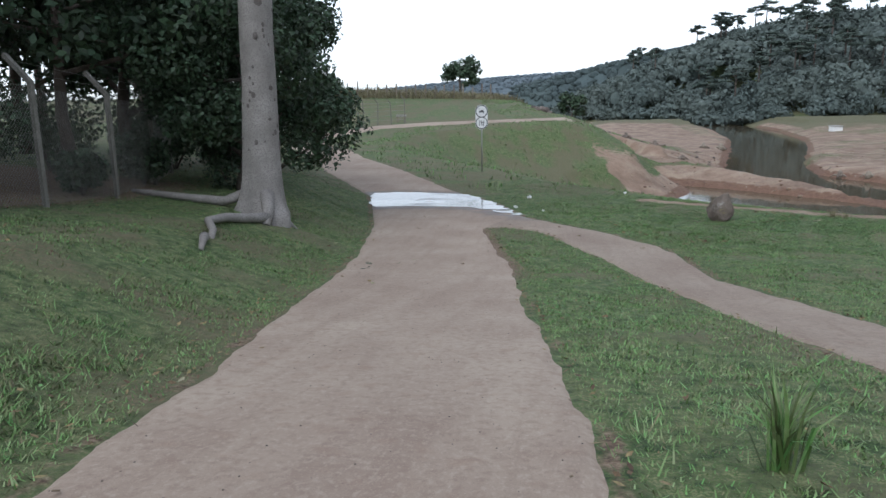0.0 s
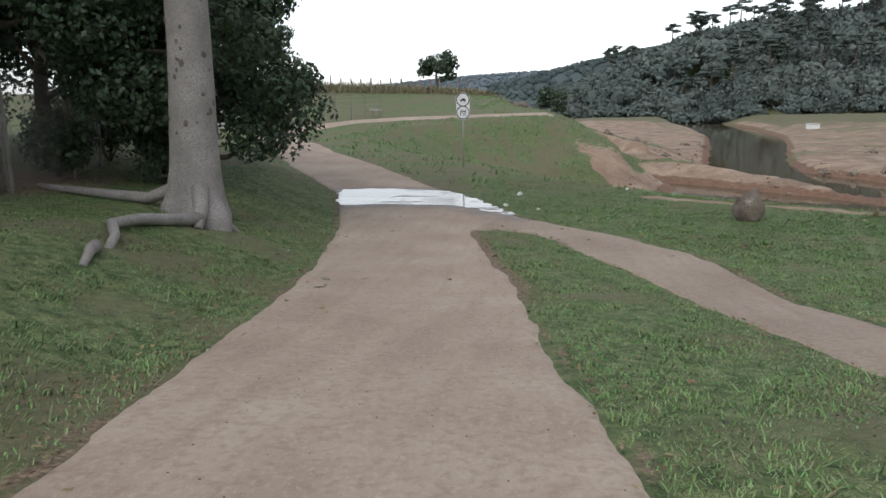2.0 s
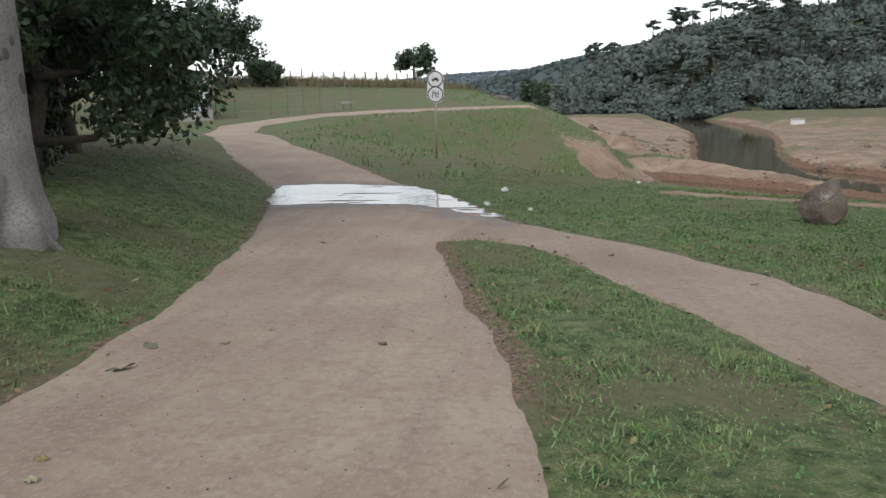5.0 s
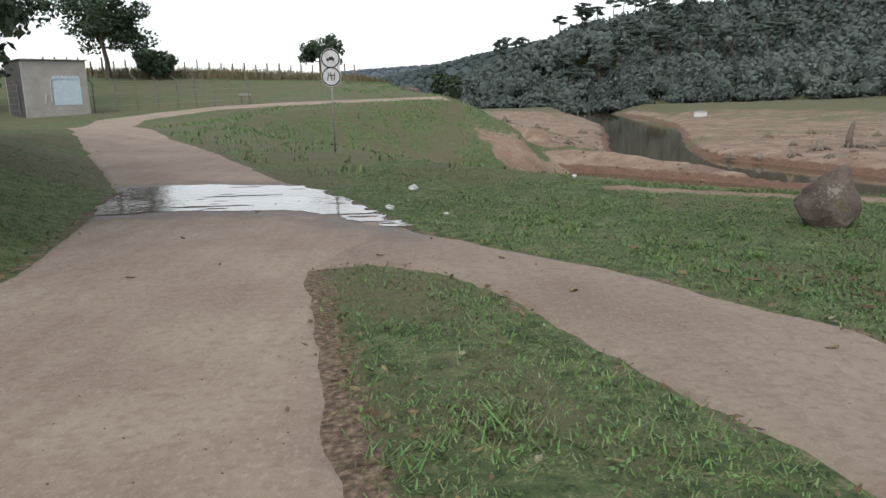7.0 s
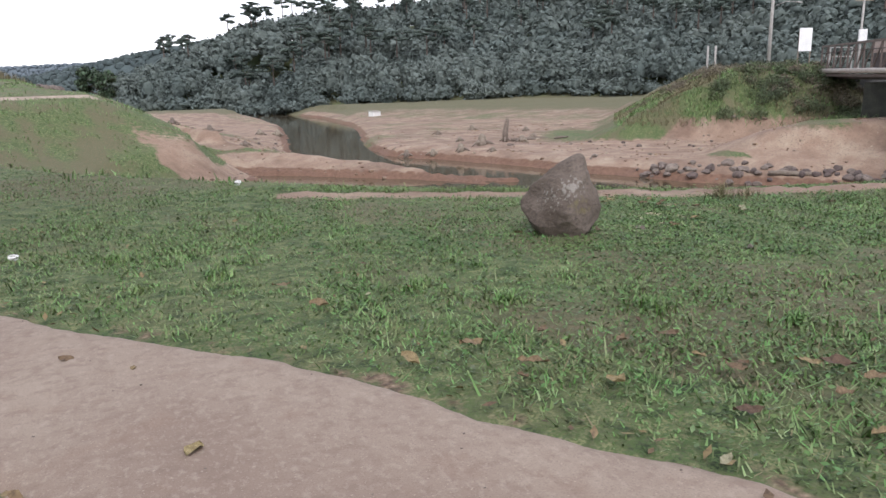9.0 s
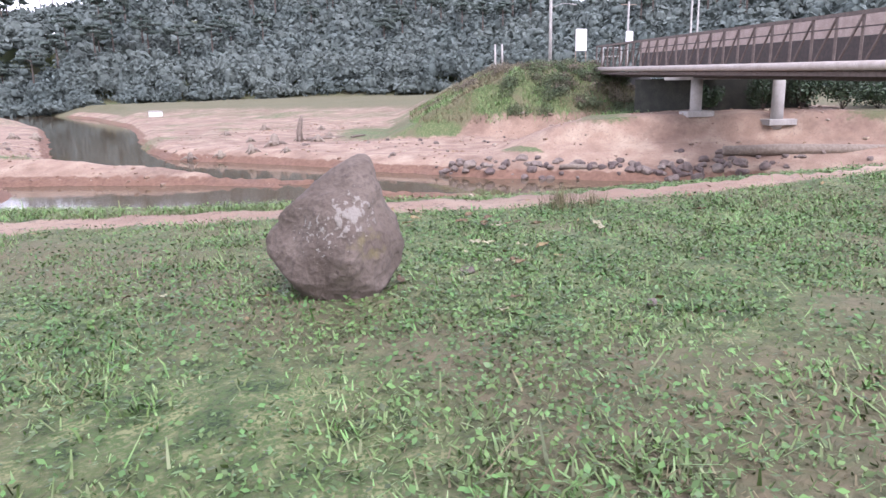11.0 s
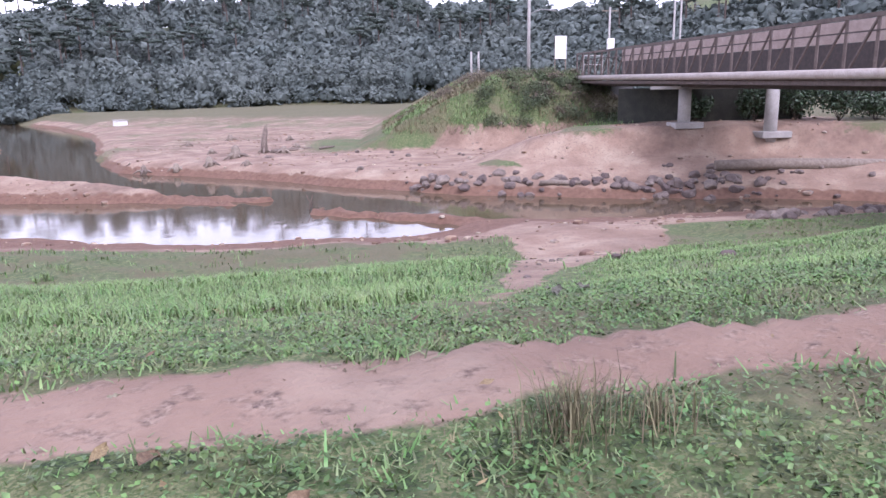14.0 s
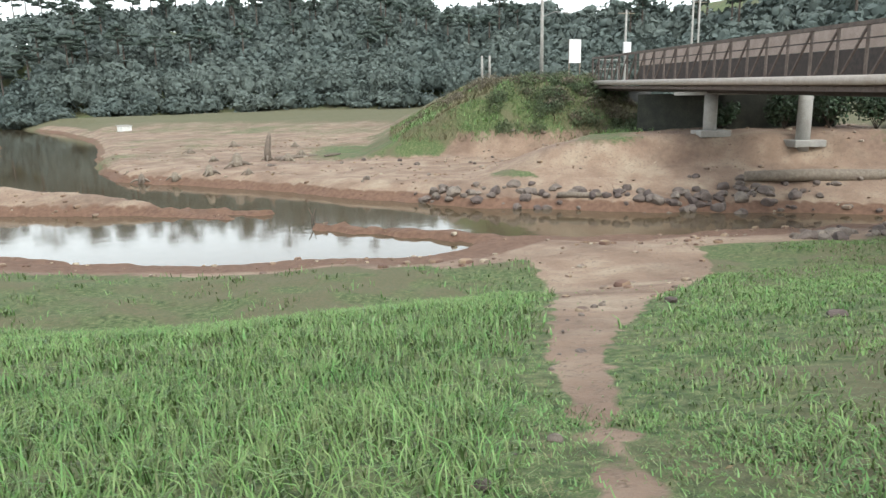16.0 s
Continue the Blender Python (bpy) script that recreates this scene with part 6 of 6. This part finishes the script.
def leaves():
    r = random.Random(31)
    for x, y in [(9.06, 21.1), (9.05, 20.84), (8.77, 20.89), (8.86, 20.7), (8.78, 20.62), (8.95, 20.5), (9.08, 20.31), (11.26, 20.09), (8.16, 21.63), (8.33, 21.08), (8.6, 21.33), (8.84, 21.7), (8.73, 21.86),
                 (10.63, 19.63), (7.3, 18.86), (7.91, 19.41), (8.42, 19.65), (6.31, 19.94), (8.1, 21.5), (8.2, 21.7), (8.4, 21.2), (7.95, 19.5)]:
        leaf(r.choice(BROWN), x, y, r.uniform(0.10, 0.15), r, "curled brown fallen leaf on short grass", 0.05)
    for x, y in [(8.92, 20.59), (9.43, 19.9), (8.21, 20.13), (8.25, 20.05), (8.81, 20.5), (9.28, 19.76), (8.36, 19.79), (7.85, 19.55)]:
        leaf(r.choice(PALE), x, y, r.uniform(0.10, 0.14), r, "pale yellowish fallen leaf on short grass", 0.05)
    for x, y in [(5.01, 16.75), (5.29, 16.71), (5.17, 16.36), (5.2, 16.15), (5.65, 15.95), (6.1, 15.89), (5.35, 15.7), (4.85, 15.77), (4.73, 17.11), (4.27, 17.12), (3.77, 18.35), (3.67, 19.0), (4.25, 16.56), (3.88, 17.05),
                 (5.13, 15.37), (5.97, 15.5), (5.63, 15.75), (5.55, 16.03), (5.25, 16.2), (4.4, 16.7), (4.6, 16.3), (10.76, 25.16), (10.98, 24.7), (10.45, 25.77)]:
        leaf(r.choice(BROWN), x, y, r.uniform(0.10, 0.17), r, "large dry brown leaf lying in the grass", 0.06)
    for x, y in [(12.62, 22.89), (12.43, 22.71), (12.78, 22.71)]:
        leaf(r.choice(PALE + OLIVE), x, y, 0.16, r, "broad greyish leaf lying on trodden grass", 0.06)
    for x, y in [(0.92, 18.41), (2.76, 16.61)]:
        leaf(r.choice(BROWN), x, y, 0.13, r, "narrow dark dead leaf on the gravel path")
    for x, y, s in [(-1.3, 11.4, .2), (-1.4, 12.0, .17)]:
        leaf(r.choice(OLIVE), x, y, s, r, "dark olive fallen leaf on the gravel road")
    for k in range(70):
        x, y = r.uniform(-3, 9), r.uniform(2, 24)
        leaf(r.choice(PALE + BROWN), x, y, r.uniform(0.05, 0.11), r, "small pale fallen leaf beside the road", 0.05)


leaves()


def leaf_litter():
    """Crumbled leaves gathered along the road's edges and under the trees."""
    rng = np.random.default_rng(33)
    n = 120000
    x, y = rng.uniform(-12, 14, n), rng.uniform(0, 27, n)
    e = paving(x, y)
    band = np.exp(-((e - 0.06) / 0.10) ** 2) * (0.5 + 0.5 * np.clip(wobble(x, y, 1.0, 4), -1, 1))
    woods = 0.35 * ease(-6.8, -9, x)
    lawn_bits = 0.012
    gap = 0.5 * np.exp(-((seg_dist(x, y, RIGHT[4:8]) - 0.25) / 0.22) ** 2) * ease(9.5, 12, y) * ease(16.5, 14.5, y)
    left = 0.35 * np.exp(-((seg_dist(x, y, LEFT[2:6]) + 0.35) / 0.3) ** 2) * ease(1.5, 3, y) * ease(13, 10, y)
    k = (rng.uniform(0, 1, n) < np.maximum.reduce([band * 0.55, woods, gap, left, np.full(n, lawn_bits)])) & (e > -0.25)
    x, y = x[k], y[k]
    m = len(x)
    p = np.stack([x, y, land(x, y) + rng.uniform(0.012, 0.05, m)], 1)
    nn = np.stack([rng.normal(0, 0.35, m), rng.normal(0, 0.35, m), np.ones(m)], 1)
    nn /= np.linalg.norm(nn, axis=1)[:, None]
    a = np.cross(nn, rng.normal(size=(m, 3)))
    a /= np.linalg.norm(a, axis=1)[:, None]
    b = np.cross(nn, a)
    s = rng.uniform(0.012, 0.045, m)[:, None]
    v = np.stack([p - a * s, p + b * s * 0.45, p + a * s, p - b * s * 0.45], 1).reshape(-1, 3)
    tagged(mesh_of("leaf_litter", [(v, np.arange(m)[:, None] * 4 + np.arange(4)[None, :])], M_DEADLEAF), "crumbled brown leaf litter along the road edge", "leaf litter", kind="stuff")


leaf_litter()


def road_grit():
    """Loose small stones on the road and footpath."""
    rng = np.random.default_rng(35)
    n = 2600
    x, y = rng.uniform(-4.5, 6, n), rng.uniform(0.5, 21, n)
    k = paving(x, y) < -0.05
    x, y = x[k], y[k]
    s = rng.uniform(0.002, 0.007, len(x))
    g = blobs(np.stack([x, y, land(x, y) + 0.017 + s * 0.3], 1), np.stack([s, s * 0.8, s * 0.6], 1))
    tagged(mesh_of("road_grit", [g], M_STONE), "loose grit scattered over the packed gravel", "grit", kind="stuff")


road_grit()


def scrap(x, y, size, seed):
    """A crumpled bit of white plastic sheet."""
    r = random.Random(seed)
    bm = bmesh.new()
    bmesh.ops.create_icosphere(bm, subdivisions=3, radius=0.5)
    for v in bm.verts:
        v.co *= 0.75 + 0.5 * noise.noise(v.co * 3 + Vector((seed * 7, 0, 0))) + 0.18 * noise.noise(v.co * 9)
        v.co.z *= 0.6
    ob = part("plastic_scrap", bm, M_WHITE)
    ob.matrix_world = pose(x, y, ground_z(x, y) + size * 0.2, 0, 0, r.uniform(0, 360)) @ Matrix.Diagonal((size, size * 0.7, size, 1))
    tagged(ob, "crumpled white plastic scrap lying by the puddle", "litter", "plastic scraps")


for k, (x, y, size) in enumerate([(0.79, 22.23, 0.2), (1.11, 24.82, 0.24), (1.72, 21.52, 0.13), (4.63, 26.28, 0.2)]):
    scrap(x, y, size, k)
for k, (x, y, size) in enumerate([(7.61, 19.59, 0.15), (7.79, 18.34, 0.12), (23.69, 29.41, 0.4), (21.26, 25.37, 0.35)]):
    ob = new("stone", STONES[k])
    ob.matrix_world = pose(x, y, ground_z(x, y) + size * 0.14, 0, 8, 40 * k) @ Matrix.Diagonal((size, size * 0.7, size * 0.7, 1))
    tagged(ob, "smooth grey stone lying in the grass", "stone", "lawn stones")
